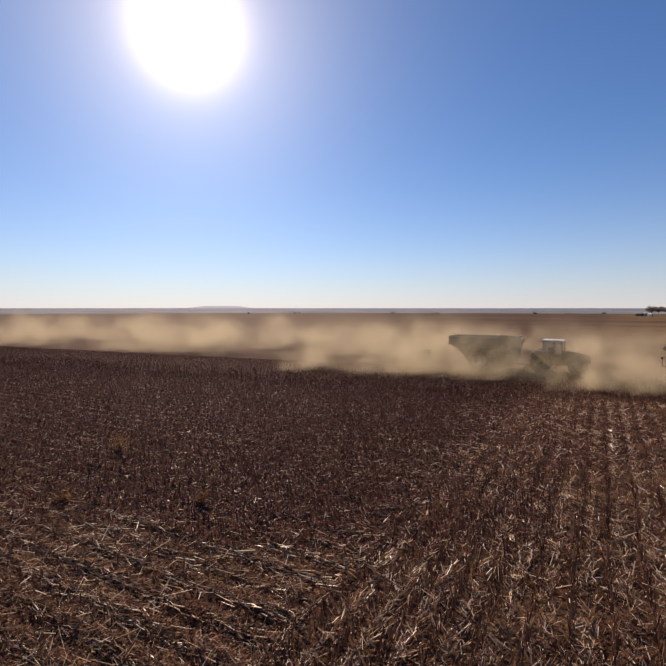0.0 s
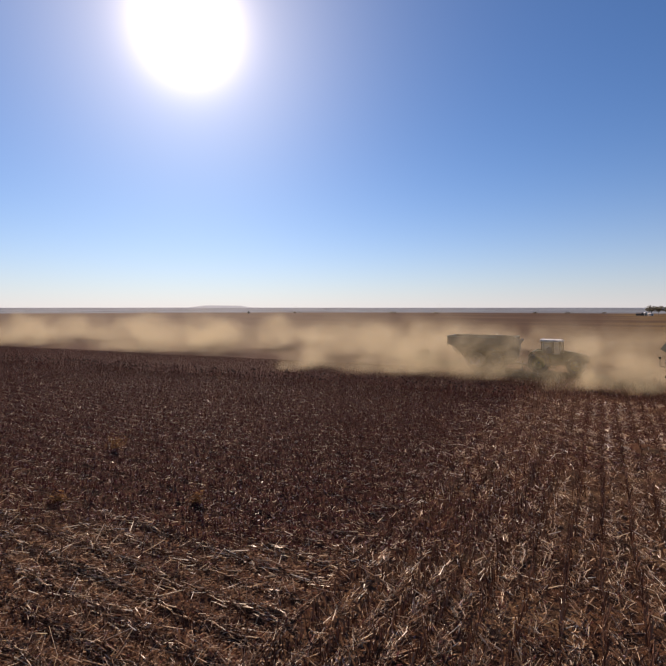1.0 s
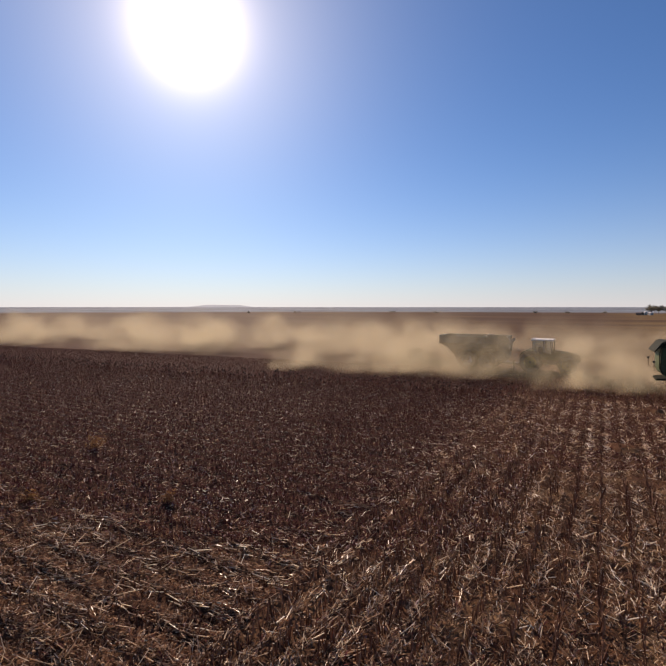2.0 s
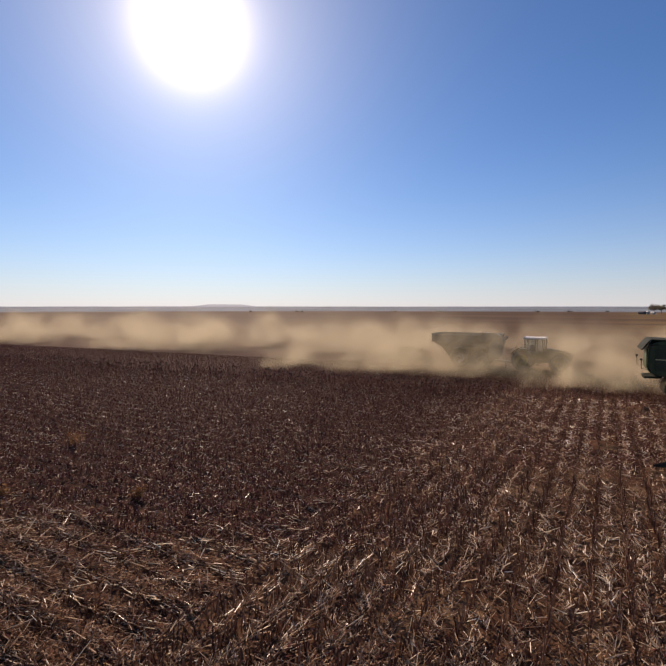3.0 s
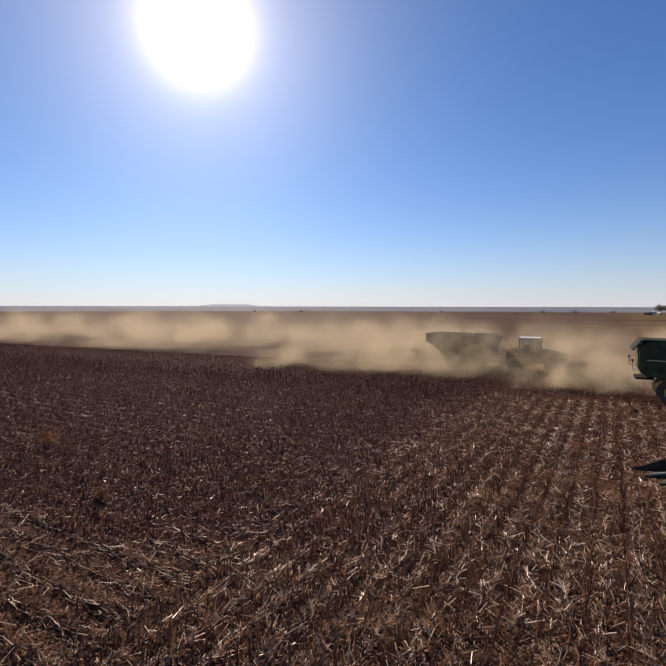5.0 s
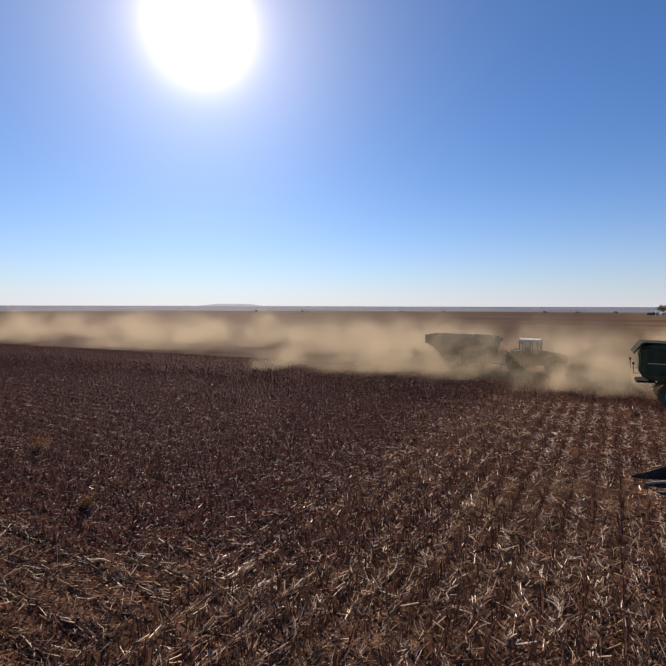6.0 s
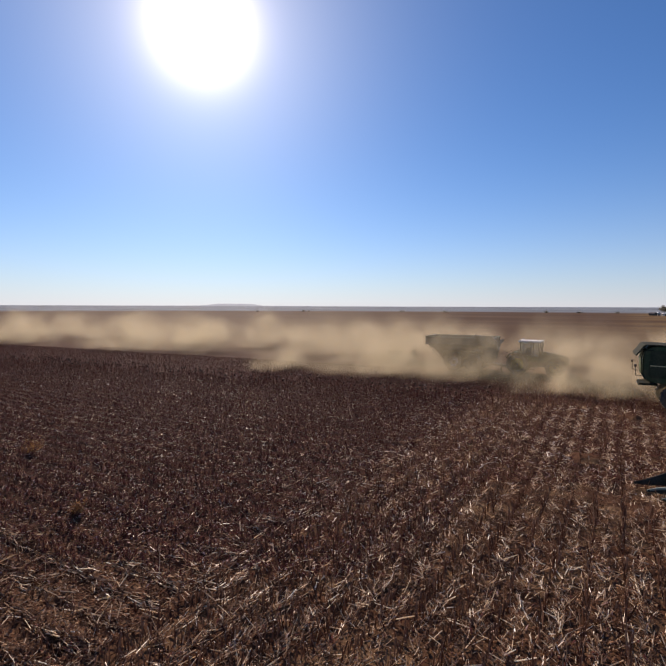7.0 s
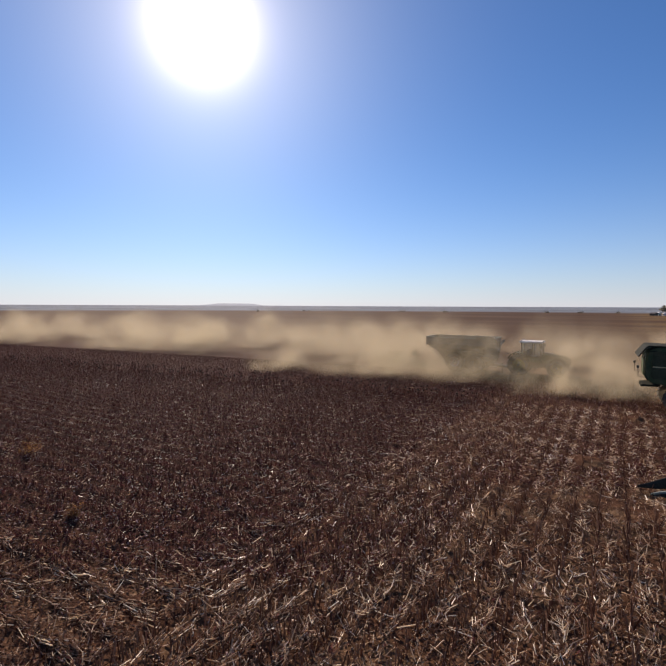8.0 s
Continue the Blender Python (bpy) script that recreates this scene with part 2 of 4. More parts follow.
RUBBER = paint("tyre_rubber", (0.02, 0.019, 0.018), 0.8, dust=0.45)
STEEL = paint("worn_steel", (0.20, 0.185, 0.16), 0.5, 0.6, dust=0.35)
HOOD = paint("dull_hood_paint", (0.016, 0.020, 0.013), 0.9, dust=0.03)
HOOD.node_tree.nodes["Principled BSDF"].inputs["Specular IOR Level"].default_value = 0.1
DIVIDER = paint("dull_dark_sheet", (0.020, 0.021, 0.017), 0.85, dust=0.12)
DIVIDER.node_tree.nodes["Principled BSDF"].inputs["Specular IOR Level"].default_value = 0.15
CART_GREEN = paint("faded_green_steel", (0.062, 0.064, 0.048), 0.65, dust=0.5)


# ---- building helpers ----
def part(name, bm, material, parent=None, label="", at=None, smooth=False):
    """Links a bmesh as one mesh object, under a thing or a part where one is given."""
    me = bpy.data.meshes.new(name)
    bmesh.ops.recalc_face_normals(bm, faces=bm.faces)
    bm.to_mesh(me)
    bm.free()
    for mt in material if isinstance(material, (list, tuple)) else (material,):
        me.materials.append(mt)
    if smooth:
        me.polygons.foreach_set("use_smooth", [True] * len(me.polygons))
        me.set_sharp_from_angle(angle=radians(40))
    ob = new(name, me)
    if at is not None:
        ob.matrix_basis = at
    ob.parent = parent
    return tagged(ob, label)


def bevelled(bm, width, segments=1):
    bmesh.ops.bevel(bm, geom=list(bm.edges), offset=width, segments=segments, affect="EDGES", clamp_overlap=True)
    return bm


def box(x0, x1, y0, y1, z0, z1, bevel=0.0, bm=None):
    own = bmesh.new()
    bmesh.ops.create_cube(own, size=1, matrix=Matrix.LocRotScale(((x0 + x1) / 2, (y0 + y1) / 2, (z0 + z1) / 2), None, (x1 - x0, y1 - y0, z1 - z0)))
    if bevel:
        bevelled(own, bevel, 2)
    if bm is None:
        return own
    me = bpy.data.meshes.new("tmp")
    own.to_mesh(me)
    own.free()
    bm.from_mesh(me)
    bpy.data.meshes.remove(me)
    return bm


def profile(points, y0, y1, bevel=0.0):
    """A side outline in x and z, given depth across y."""
    bm = bmesh.new()
    f = bm.faces.new([bm.verts.new((x, y0, z)) for x, z in points])
    ex = bmesh.ops.extrude_face_region(bm, geom=[f])
    bmesh.ops.translate(bm, vec=(0, y1 - y0, 0), verts=[v for v in ex["geom"] if isinstance(v, bmesh.types.BMVert)])
    if bevel:
        bevelled(bm, bevel, 2)
    return bm


def loft(rings, cap=(True, True), bm=None):
    """Rings of points with equal counts, skinned one to the next."""
    bm = bm or bmesh.new()
    rows = [[bm.verts.new(p) for p in r] for r in rings]
    for a, b in zip(rows, rows[1:]):
        for i in range(len(a)):
            bm.faces.new((a[i], a[(i + 1) % len(a)], b[(i + 1) % len(b)], b[i]))
    if cap[0]:
        bm.faces.new(rows[0][::-1])
    if cap[1]:
        bm.faces.new(rows[-1])
    return bm


def tube(points, radius, sides=8, bm=None, taper=1.0):
    """A round bar along a run of points."""
    pts = [Vector(p) for p in points]
    rings = []
    for i, p in enumerate(pts):
        d = (pts[min(i + 1, len(pts) - 1)] - pts[max(i - 1, 0)]).normalized()
        s = d.cross(Vector((0, 0, 1)) if abs(d.z) < 0.9 else Vector((1, 0, 0))).normalized()
        w = d.cross(s)
        r = radius * (1 + (taper - 1) * i / max(1, len(pts) - 1))
        rings.append([p + (s * math.cos(a) + w * math.sin(a)) * r for a in [math.tau * k / sides for k in range(sides)]])
    return loft(rings, bm=bm)


def spun(outline, sides=40):
    """An outline of (radius, y) turned about the y axis."""
    rings = [[(r * math.cos(math.tau * k / sides), y, r * math.sin(math.tau * k / sides)) for k in range(sides)] for r, y in outline]
    return loft(rings, cap=(False, False))


def wheel(name, radius, width, rim_radius, rim_mat, parent, at, rim_label, lugs=22):
    """A lugged farm tyre with its dished rim and hub."""
    w = width / 2
    holder = spun([(rim_radius, -w * 0.8), (radius * 0.9, -w), (radius * 0.965, -w * 0.8), (radius * 0.965, w * 0.8), (radius * 0.9, w), (rim_radius, w * 0.8), (rim_radius, -w * 0.8)])
    for k in range(lugs):
        for side in (-1, 1):
            a = math.tau * (k + (0.5 if side > 0 else 0)) / lugs
            rot = Matrix.Rotation(-a, 4, "Y")
            b = box(-0.035 * radius, 0.035 * radius, 0.0 if side > 0 else -w * 0.98, w * 0.98 if side > 0 else 0.0, radius * 0.93, radius)
            bmesh.ops.transform(b, matrix=rot @ Matrix.Rotation(side * 0.5, 4, "Z"), verts=b.verts)
            me = bpy.data.meshes.new("tmp")
            b.to_mesh(me)
            b.free()
            holder.from_mesh(me)
            bpy.data.meshes.remove(me)
    tyre = part(name, holder, RUBBER, parent, "dusty black lugged tyre", at)
    rim = spun([(rim_radius * 1.02, -w * 0.82), (rim_radius * 0.93, -w * 0.75), (rim_radius * 0.85, -w * 0.3), (rim_radius * 0.45, -w * 0.15), (rim_radius * 0.3, -w * 0.45), (0.02, -w * 0.45),
                (0.02, w * 0.45), (rim_radius * 0.3, w * 0.45), (rim_radius * 0.45, w * 0.15), (rim_radius * 0.85, w * 0.3), (rim_radius * 0.93, w * 0.75), (rim_radius * 1.02, w * 0.82)], 32)
    part("rim", rim, rim_mat, tyre, rim_label, smooth=True)
    cap = spun([(0.01, -w * 0.62), (rim_radius * 0.2, -w * 0.6), (rim_radius * 0.22, -w * 0.4), (rim_radius * 0.22, w * 0.4), (rim_radius * 0.2, w * 0.6), (0.01, w * 0.62)], 16)
    part("hub", cap, BLACK, tyre, smooth=True)
    return tyre


# ---- ground: one sheet to the horizon ----
def spread(lo, hi, step, end_lo, end_hi):
    mid = list(np.arange(lo, hi, step))
    a, d = [lo], step
    while a[-1] > end_lo:
        d *= 1.22
        a.append(max(a[-1] - d, end_lo))
    b, d = [hi], step
    while b[-1] < end_hi:
        d *= 1.22
        b.append(min(b[-1] + d, end_hi))
    return a[:0:-1] + mid + b


ROW_U, ROW = 2.59, 0.725


def row_frac(u, v):
    """Place across the cut rows: 0 on a row of stumps, 0.5 midway to the next."""
    return ((u - ROW_U - 0.05 * noise.noise((u * 0.2, v * 0.25, 6.0))) / ROW) % 1


def ground_height(x, y):
    u, v = to_uv(x, y)
    d = math.hypot(x, y)
    if d > 150:
        return 0.0
    k = max(0.0, 1 - d / 70)
    h = -0.045 * math.cos(math.tau * (u - ROW_U) / ROW) * k if u > -5.2 else -0.045 * math.cos(math.tau * (v + 4.0) / 0.76) * k
    h += (0.07 * noise.noise((x * 0.9, y * 0.9, 3.1)) + 0.05 * noise.noise((x * 2.6, y * 2.6, 7.7))) * k
    h += 0.10 * noise.noise((x * 0.06, y * 0.06, 0.4)) * max(0.0, 1 - d / 150)
    return h


def make_ground():
    xs, ys = spread(-26, 28, 0.19, -4700, 4700), spread(4, 42, 0.19, -4700, 4700)
    verts = [(x, y, ground_height(x, y)) for y in ys for x in xs]
    n = len(xs)
    faces = [(j * n + i, j * n + i + 1, (j + 1) * n + i + 1, (j + 1) * n + i) for j in range(len(ys) - 1) for i in range(n - 1)]
    me = bpy.data.meshes.new("ground")
    me.from_pydata(verts, [], faces)
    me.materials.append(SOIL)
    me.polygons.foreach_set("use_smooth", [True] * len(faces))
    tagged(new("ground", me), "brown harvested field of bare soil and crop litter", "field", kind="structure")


make_ground()


# ---- crop: stubble, straw and the standing strip, too many to count ----
class Heap:
    """Collects many small pieces for one mesh."""

    def __init__(self):
        self.v, self.f, self.m = [], [], []

    def stick(self, a, b, r, r2=None, mat=0, top=None, sides=3):
        a, b = Vector(a), Vector(b)
        d = (b - a).normalized()
        s = d.cross(Vector((0, 0, 1)) if abs(d.z) < 0.9 else Vector((1, 0, 0))).normalized()
        w = d.cross(s)
        n = len(self.v)
        roll = rng.uniform(0, math.tau)
        for p, q in ((a, r), (b, r if r2 is None else r2)):
            for k in range(sides):
                t = roll + math.tau * k / sides
                self.v.append(p + s * (q * math.cos(t)) + w * (q * math.sin(t)))
        for k in range(sides):
            self.f.append((n + k, n + (k + 1) % sides, n + sides + (k + 1) % sides, n + sides + k))
            self.m.append(mat)
        self.f.append(tuple(n + sides + k for k in range(sides)))
        self.m.append(mat if top is None else top)

    def blade(self, root, tip, width, sag=0.0, mat=0):
        root, tip = Vector(root), Vector(tip)
        d = tip - root
        s = d.cross(Vector((0, 0, 1)))
        s = (s.normalized() if s.length > 1e-4 else Vector((1, 0, 0))) * width
        mid = root + d * 0.5 + Vector((0, 0, sag))
        n = len(self.v)
        self.v += [root, mid - s, mid + s + Vector((0, 0, width * 0.5)), tip]
        self.f += [(n, n + 1, n + 2), (n + 1, n + 3, n + 2)]
        self.m += [mat, mat]

    def done(self, name, mats, label, category):
        me = bpy.data.meshes.new(name)
        me.from_pydata([tuple(p) for p in self.v], [], self.f)
        for mt in mats:
            me.materials.append(mt)
        me.polygons.foreach_set("material_index", self.m)
        return tagged(new(name, me), label, category, kind="stuff")


BLOCK_U, BLOCK_V0 = -5.2, 10.0


def edge_v(u):
    """Where the uncut block ends at the drivers' lane."""
    return 37.4 + 0.115 * min(u, 4.0)


def front_v(u):
    """Where the uncut block begins at the headland."""
    return 8.9 + 0.55 * max(0.0, u + 8.5) + 0.12 * max(min(u + 8.5, 0.0), -20.0)


rng = random.Random(7)


def in_block(u, v):
    w = 1.3 * noise.noise((u * 0.4, v * 0.4, 5.0)) + 2.2 * noise.noise((u * 3.7, v * 3.7, 8.0))
    w += rng.gauss(0, 0.5)
    return u < BLOCK_U + w + rng.gauss(0, 1.5) and front_v(u) + w < v < edge_v(u)


def near_block(u, v):
    """1 beside the block, where rows are lost under litter, down to 0 farther off."""
    k = min(1.0, max(0.0, (0.9 - u) / 4.2))
    return k * k * (3 - 2 * k) * min(1.0, max(0.0, (v - 9.0 - 0.35 * (u - BLOCK_U)) / 4.0))


def in_sight(x, y, margin=3.0):
    """Roughly the ground that any part of the walk looks over."""
    return (y > 4.5 and -margin - 0.82 * y < x < margin + 6.0 + 0.74 * y) or math.hypot(x - 2, y) < 20


def make_tall_stubble():
    h = Heap()
    v0 = BLOCK_V0 - 3.64
    while v0 < 37:
        v0 += 0.76
        u = BLOCK_U + 0.6
        while u > -78:
            u -= rng.uniform(0.02, 0.075)
            v = v0 + rng.gauss(0, 0.065)
            p = uv(u, v)
            if not in_sight(p.x, p.y) or not in_block(u, v):
                continue
            z = ground_height(p.x, p.y) - 0.03
            tall = rng.uniform(0.10, 0.29)
            lean = Vector((rng.gauss(0, 0.16), rng.gauss(0, 0.16), 0)) * tall
            base = Vector((p.x, p.y, z))
            top = base + lean + Vector((0, 0, tall))
            r = rng.uniform(0.006, 0.011)
            pale = rng.random() < 0.3
            h.stick(base, top, r * 1.2, r * 1.7 if pale else r, 0, 1 if pale else 0)
            for _ in range(rng.choice((1, 2, 2, 3))):
                q = base.lerp(top, rng.uniform(0.15, 1))
                a, l = rng.uniform(0, math.tau), rng.uniform(0.05, 0.17)
                h.blade(q, q + Vector((math.cos(a) * l * 0.7, math.sin(a) * l * 0.7, -rng.uniform(0.0, 1.2) * l)), rng.uniform(0.014, 0.036), rng.uniform(0, 0.03), 2)
            if rng.random() < 0.11:
                # a pale broken bit of stalk on the litter
                a, l = rng.uniform(0, math.tau), rng.uniform(0.04, 0.13)
                q = base + Vector((rng.gauss(0, 0.2), rng.gauss(0, 0.2), rng.uniform(0.06, 0.2)))
                h.stick(q, q + Vector((math.cos(a) * l, math.sin(a) * l, rng.gauss(0, 0.3) * l)), 0.011, 0.009, 3)
    # the shorter, trampled strip between the block and the cart's lane
    for i in range(17):
        u = 6.0
        while u > -92:
            u -= rng.uniform(0.03, 0.10) if u < -14 else rng.uniform(0.05, 0.2)
            v = edge_v(u) + 0.6 + i * 0.76 + rng.gauss(0, 0.12)
            p = uv(u, v)
            if v > 49.3 or not in_sight(p.x, p.y):
                continue
            base = Vector((p.x, p.y, ground_height(p.x, p.y) - 0.03))
            tall = rng.uniform(0.08, 0.24)
            top = base + Vector((rng.gauss(0, 0.2) * tall, rng.gauss(0, 0.2) * tall, tall))
            h.stick(base, top, 0.013, 0.010)
            for _ in range(rng.choice((1, 1, 2))):
                a, l = rng.uniform(0, math.tau), rng.uniform(0.08, 0.17)
                q = base + Vector((rng.gauss(0, 0.15), rng.gauss(0, 0.15), rng.uniform(0.05, 0.2)))
                h.blade(q, q + Vector((math.cos(a) * l, math.sin(a) * l, rng.uniform(-0.14, 0.03))), rng.uniform(0.02, 0.045), rng.uniform(0, 0.04), 2)
    h.done("tall_stubble", (STALK, PITH, LEAF, STRAW), "dense dark brown sunflower stalk stubble with withered leaves", "crop stubble")


def make_standing_strip():
    h = Heap()
    for i in range(int(62 / 0.40)):
        for j in range(7):
            if rng.random() < 0.6:
                continue
            u = BLOCK_U + 1.5 - i * 0.40 + rng.gauss(0, 0.1)
            v = edge_v(u) - 3.0 + j * 0.5 + rng.gauss(0, 0.12)
            p = uv(u, v)
            if not in_sight(p.x, p.y):
                continue
            z = ground_height(p.x, p.y) - 0.03
            tall = rng.uniform(0.5, 0.95)
            base = Vector((p.x, p.y, z))
            a = rng.uniform(0, math.tau)
            out = Vector((math.cos(a), math.sin(a), 0))
            neck = base + out * 0.05 + Vector((0, 0, tall))
            tip = neck + out * 0.10 - Vector((0, 0, 0.05))
            h.stick(base, neck, 0.016, 0.011, 0)
            h.stick(neck, tip, 0.011, 0.012, 0)
            # drooping seed head
            face = (out * 0.6 - Vector((0, 0, 0.8))).normalized()
            r = rng.uniform(0.05, 0.085)
            h.stick(tip - face * 0.02, tip + face * 0.05, r * 0.6, r, 3, sides=7)
            for _ in range(2):
                q = base.lerp(neck, rng.uniform(0.3, 0.9))
                b, l = rng.uniform(0, math.tau), rng.uniform(0.12, 0.25)
                h.blade(q, q + Vector((math.cos(b) * l * 0.6, math.sin(b) * l * 0.6, -l * 0.8)), rng.uniform(0.02, 0.05), 0.03, 2)
    h.done("standing_sunflowers", (STALK, PITH, LEAF, HEAD), "strip of dry standing sunflowers with drooping black seed heads", "crop")


def make_cut_stubble():
    h = Heap()

    def stump(u, v, tallest):
        p = uv(u, v)
        if not in_sight(p.x, p.y) or in_block(u, v) or (v > edge_v(u) and rng.random() < 0.5):
            return
        z = ground_height(p.x, p.y) - 0.03
        tall = rng.uniform(0.10, tallest)
        base = Vector((p.x, p.y, z))
        top = base + Vector((rng.gauss(0, 0.16) * tall, rng.gauss(0, 0.16) * tall, tall))
        r = rng.uniform(0.009, 0.016)
        h.stick(base, top, r * 1.15, r, 0, 1 if rng.random() < 0.25 else 0)

    # rows that run away from the lanes
    for i in range(75):
        u0, v = ROW_U + (i - 10) * ROW, -22.0
        while v < 47:
            v += rng.uniform(0.025, 0.095) if v < 20 else rng.uniform(0.05, 0.24)
            thin = noise.noise((u0 * 2.3, v * 0.5, 3.0))
            if rng.random() < 0.12 + 0.6 * thin:
                continue
            drift = 0.05 * noise.noise((u0 * 0.2, v * 0.25, 6.0))
            stump(u0 + drift + rng.gauss(0, 0.024 + 0.22 * near_block(u0, v) + (0.05 if v > 26 else 0.0)), v, 0.52 if v < 20 else 0.40 if v < 32 or rng.random() < 0.85 else 0.85)
    # headland rows along the lanes
    for i in range(48):
        v0, u = -22.24 + i * 0.76, BLOCK_U + 0.3
        while u > -55 and v0 < BLOCK_V0 + 1:
            u -= rng.uniform(0.08, 0.34)
            stump(u, v0 + rng.gauss(0, 0.05), 0.34)
    h.done("cut_stubble", (STUB, PITH), "rows of short cut dark brown sunflower stubble", "crop stubble")


def make_litter():
    h = Heap()

    def lay(x, y, big):
        z = ground_height(x, y)
        l = rng.choice((0.07, 0.10, 0.13, 0.17, 0.22, 0.34)) * rng.uniform(0.7, 1.3) * big
        a = rng.uniform(0, math.pi)
        # many stalks lie along the lanes or the rows
        u, v = to_uv(x, y)
        if rng.random() < (0.45 if u > BLOCK_U else 0.6 if v < front_v(u) + 1.5 else 0.1):
            a = radians(LANE_TURN) + rng.gauss(0, 0.45 if u > BLOCK_U else 0.3) + (math.pi / 2 if u > BLOCK_U else 0)
        tilt = abs(rng.gauss(0, 0.16)) if rng.random() < 0.85 else rng.uniform(0.2, 1.2)
        d = Vector((math.cos(a) * math.cos(tilt), math.sin(a) * math.cos(tilt), math.sin(tilt)))
        b = Vector((x, y, z + rng.uniform(0.0, 0.05)))
        r = rng.choice((0.004, 0.005, 0.007, 0.008, 0.011)) * rng.uniform(0.85, 1.2)
        if u < BLOCK_U and v < front_v(u) + 1.5:
            r, l = r * 0.8, l * 1.35
        if rng.random() < 0.9:
            h.stick(b, b + d * l, r, r * rng.uniform(0.6, 1))
        else:
            h.blade(b, b + d * l * 0.6, rng.uniform(0.01, 0.025), rng.uniform(0, 0.04), 1)

    def split_stalk(x, y, big):
        """A chunky piece of broken stalk with its pale inside showing."""
        u, v = to_uv(x, y)
        a = rng.uniform(0, math.pi)
        if rng.random() < (0.5 if u > BLOCK_U else 0.78 if v < front_v(u) + 1.5 else 0.1):
            a = radians(LANE_TURN) + rng.gauss(0, 0.5 if u > BLOCK_U else 0.22) + (math.pi / 2 if u > BLOCK_U else 0)
        l = rng.choice((0.10, 0.13, 0.16, 0.20, 0.26, 0.36) if u > BLOCK_U or v > front_v(u) + 1.5 else (0.10, 0.16, 0.22, 0.30, 0.40, 0.52)) * rng.uniform(0.8, 1.2) * big
        tilt = abs(rng.gauss(0, 0.14))
        d = Vector((math.cos(a) * math.cos(tilt), math.sin(a) * math.cos(tilt), math.sin(tilt)))
        b = Vector((x, y, ground_height(x, y) + rng.uniform(0.02, 0.07)))
        r = rng.uniform(0.006, 0.0125) * (0.5 + 0.5 * big)
        h.stick(b, b + d * l, r, r * rng.uniform(0.7, 1), 2, sides=4)

    def mat_leaf(x, y):
        b = Vector((x, y, ground_height(x, y) + rng.uniform(0.01, 0.06)))
        a, l = rng.uniform(0, math.tau), rng.uniform(0.05, 0.14)
        h.blade(b, b + Vector((math.cos(a) * l, math.sin(a) * l, rng.uniform(-0.02, 0.06))), rng.uniform(0.012, 0.034), rng.uniform(0, 0.03), 1 if y > 18 or near_block(*to_uv(x, y)) > 0.5 or in_block(*to_uv(x, y)) else 3)

    for _ in range(640000):
        y = 5.0 + 41 * rng.random() ** 1.4
        x = rng.uniform(-3 - 0.82 * y, 9 + 0.74 * y)
        u, v = to_uv(x, y)
        clump = noise.noise((x * 0.5, y * 0.5, 1.7)) + 0.7 * noise.noise((x * 1.7, y * 1.7, 9.2))
        keep = max(0.2, 0.62 + 0.7 * clump)
        across = row_frac(u, v) if u > BLOCK_U else ((v + 4.0) / 0.76 + 0.15) % 1
        row = abs(across - 0.5) * 2
        lost = near_block(u, v) if u > BLOCK_U else 0.0
        if y > 20 and u > BLOCK_U:
            lost = max(lost, min(0.6, (y - 20) / 16))
        keep *= lost * 0.42 + (1 - lost) * ((0.22 if u > BLOCK_U else 0.12) + 0.9 * math.exp(-((across - 0.42) / 0.19) ** 2))
        row *= 1 - lost
        if in_block(u, v):
            if row < 0.7 and rng.random() < 0.25:
                lay(x, y, 0.4)
            elif rng.random() < 0.3:
                mat_leaf(x, y)
            continue
        if u < BLOCK_U:
            keep *= 1.35
        if v > edge_v(u):
            keep *= 0.4 if u > -12 else 0.12
        if u > BLOCK_U:
            keep *= 0.72 - 0.44 * min(1.0, max(0.0, (y - 13) / 12))
        if rng.random() < keep:
            lay(x, y, 1.0)
        elif rng.random() < (0.30 if u < BLOCK_U and y < 30 else 0.42 if y > 18 or lost > 0.5 else 0.12 if row < 0.72 else 0.03):
            mat_leaf(x, y)
    for _ in range(190000):
        y = 5.0 + 38 * math.sqrt(rng.random())
        x = rng.uniform(-3 - 0.82 * y, 9 + 0.74 * y)
        u, v = to_uv(x, y)
        clump = noise.noise((x * 0.45, y * 0.45, 4.7)) + 0.6 * noise.noise((x * 1.5, y * 1.5, 2.2))
        across = row_frac(u, v) if u > BLOCK_U else ((v + 4.0) / 0.76 + 0.15) % 1
        string = 0.22 + 1.0 * math.exp(-((across - 0.38) / 0.14) ** 2)
        string += (0.42 - string) * (near_block(u, v) if u > BLOCK_U else 0.0)
        if v > edge_v(u) - 1 or rng.random() > (0.75 + 1.0 * clump) * string * min(1.25, 14.0 / y):
            continue
        if not in_block(u, v):
            split_stalk(x, y, 1.0)
        elif rng.random() < 0.5:
            split_stalk(x, y, 0.5)
    for _ in range(60000):
        x, y = rng.uniform(-19, 23), rng.uniform(-19, 7)
        if rng.random() < 0.42 + 0.5 * noise.noise((x * 0.5, y * 0.5, 1.7)):
            lay(x, y, 1.0)
    h.done("straw_litter", (STRAW, LEAF, SPLIT, CHAFF), "pale broken straw and stalk pieces strewn over brown soil", "crop litter")


make_tall_stubble()
make_standing_strip()
make_cut_stubble()
make_litter()


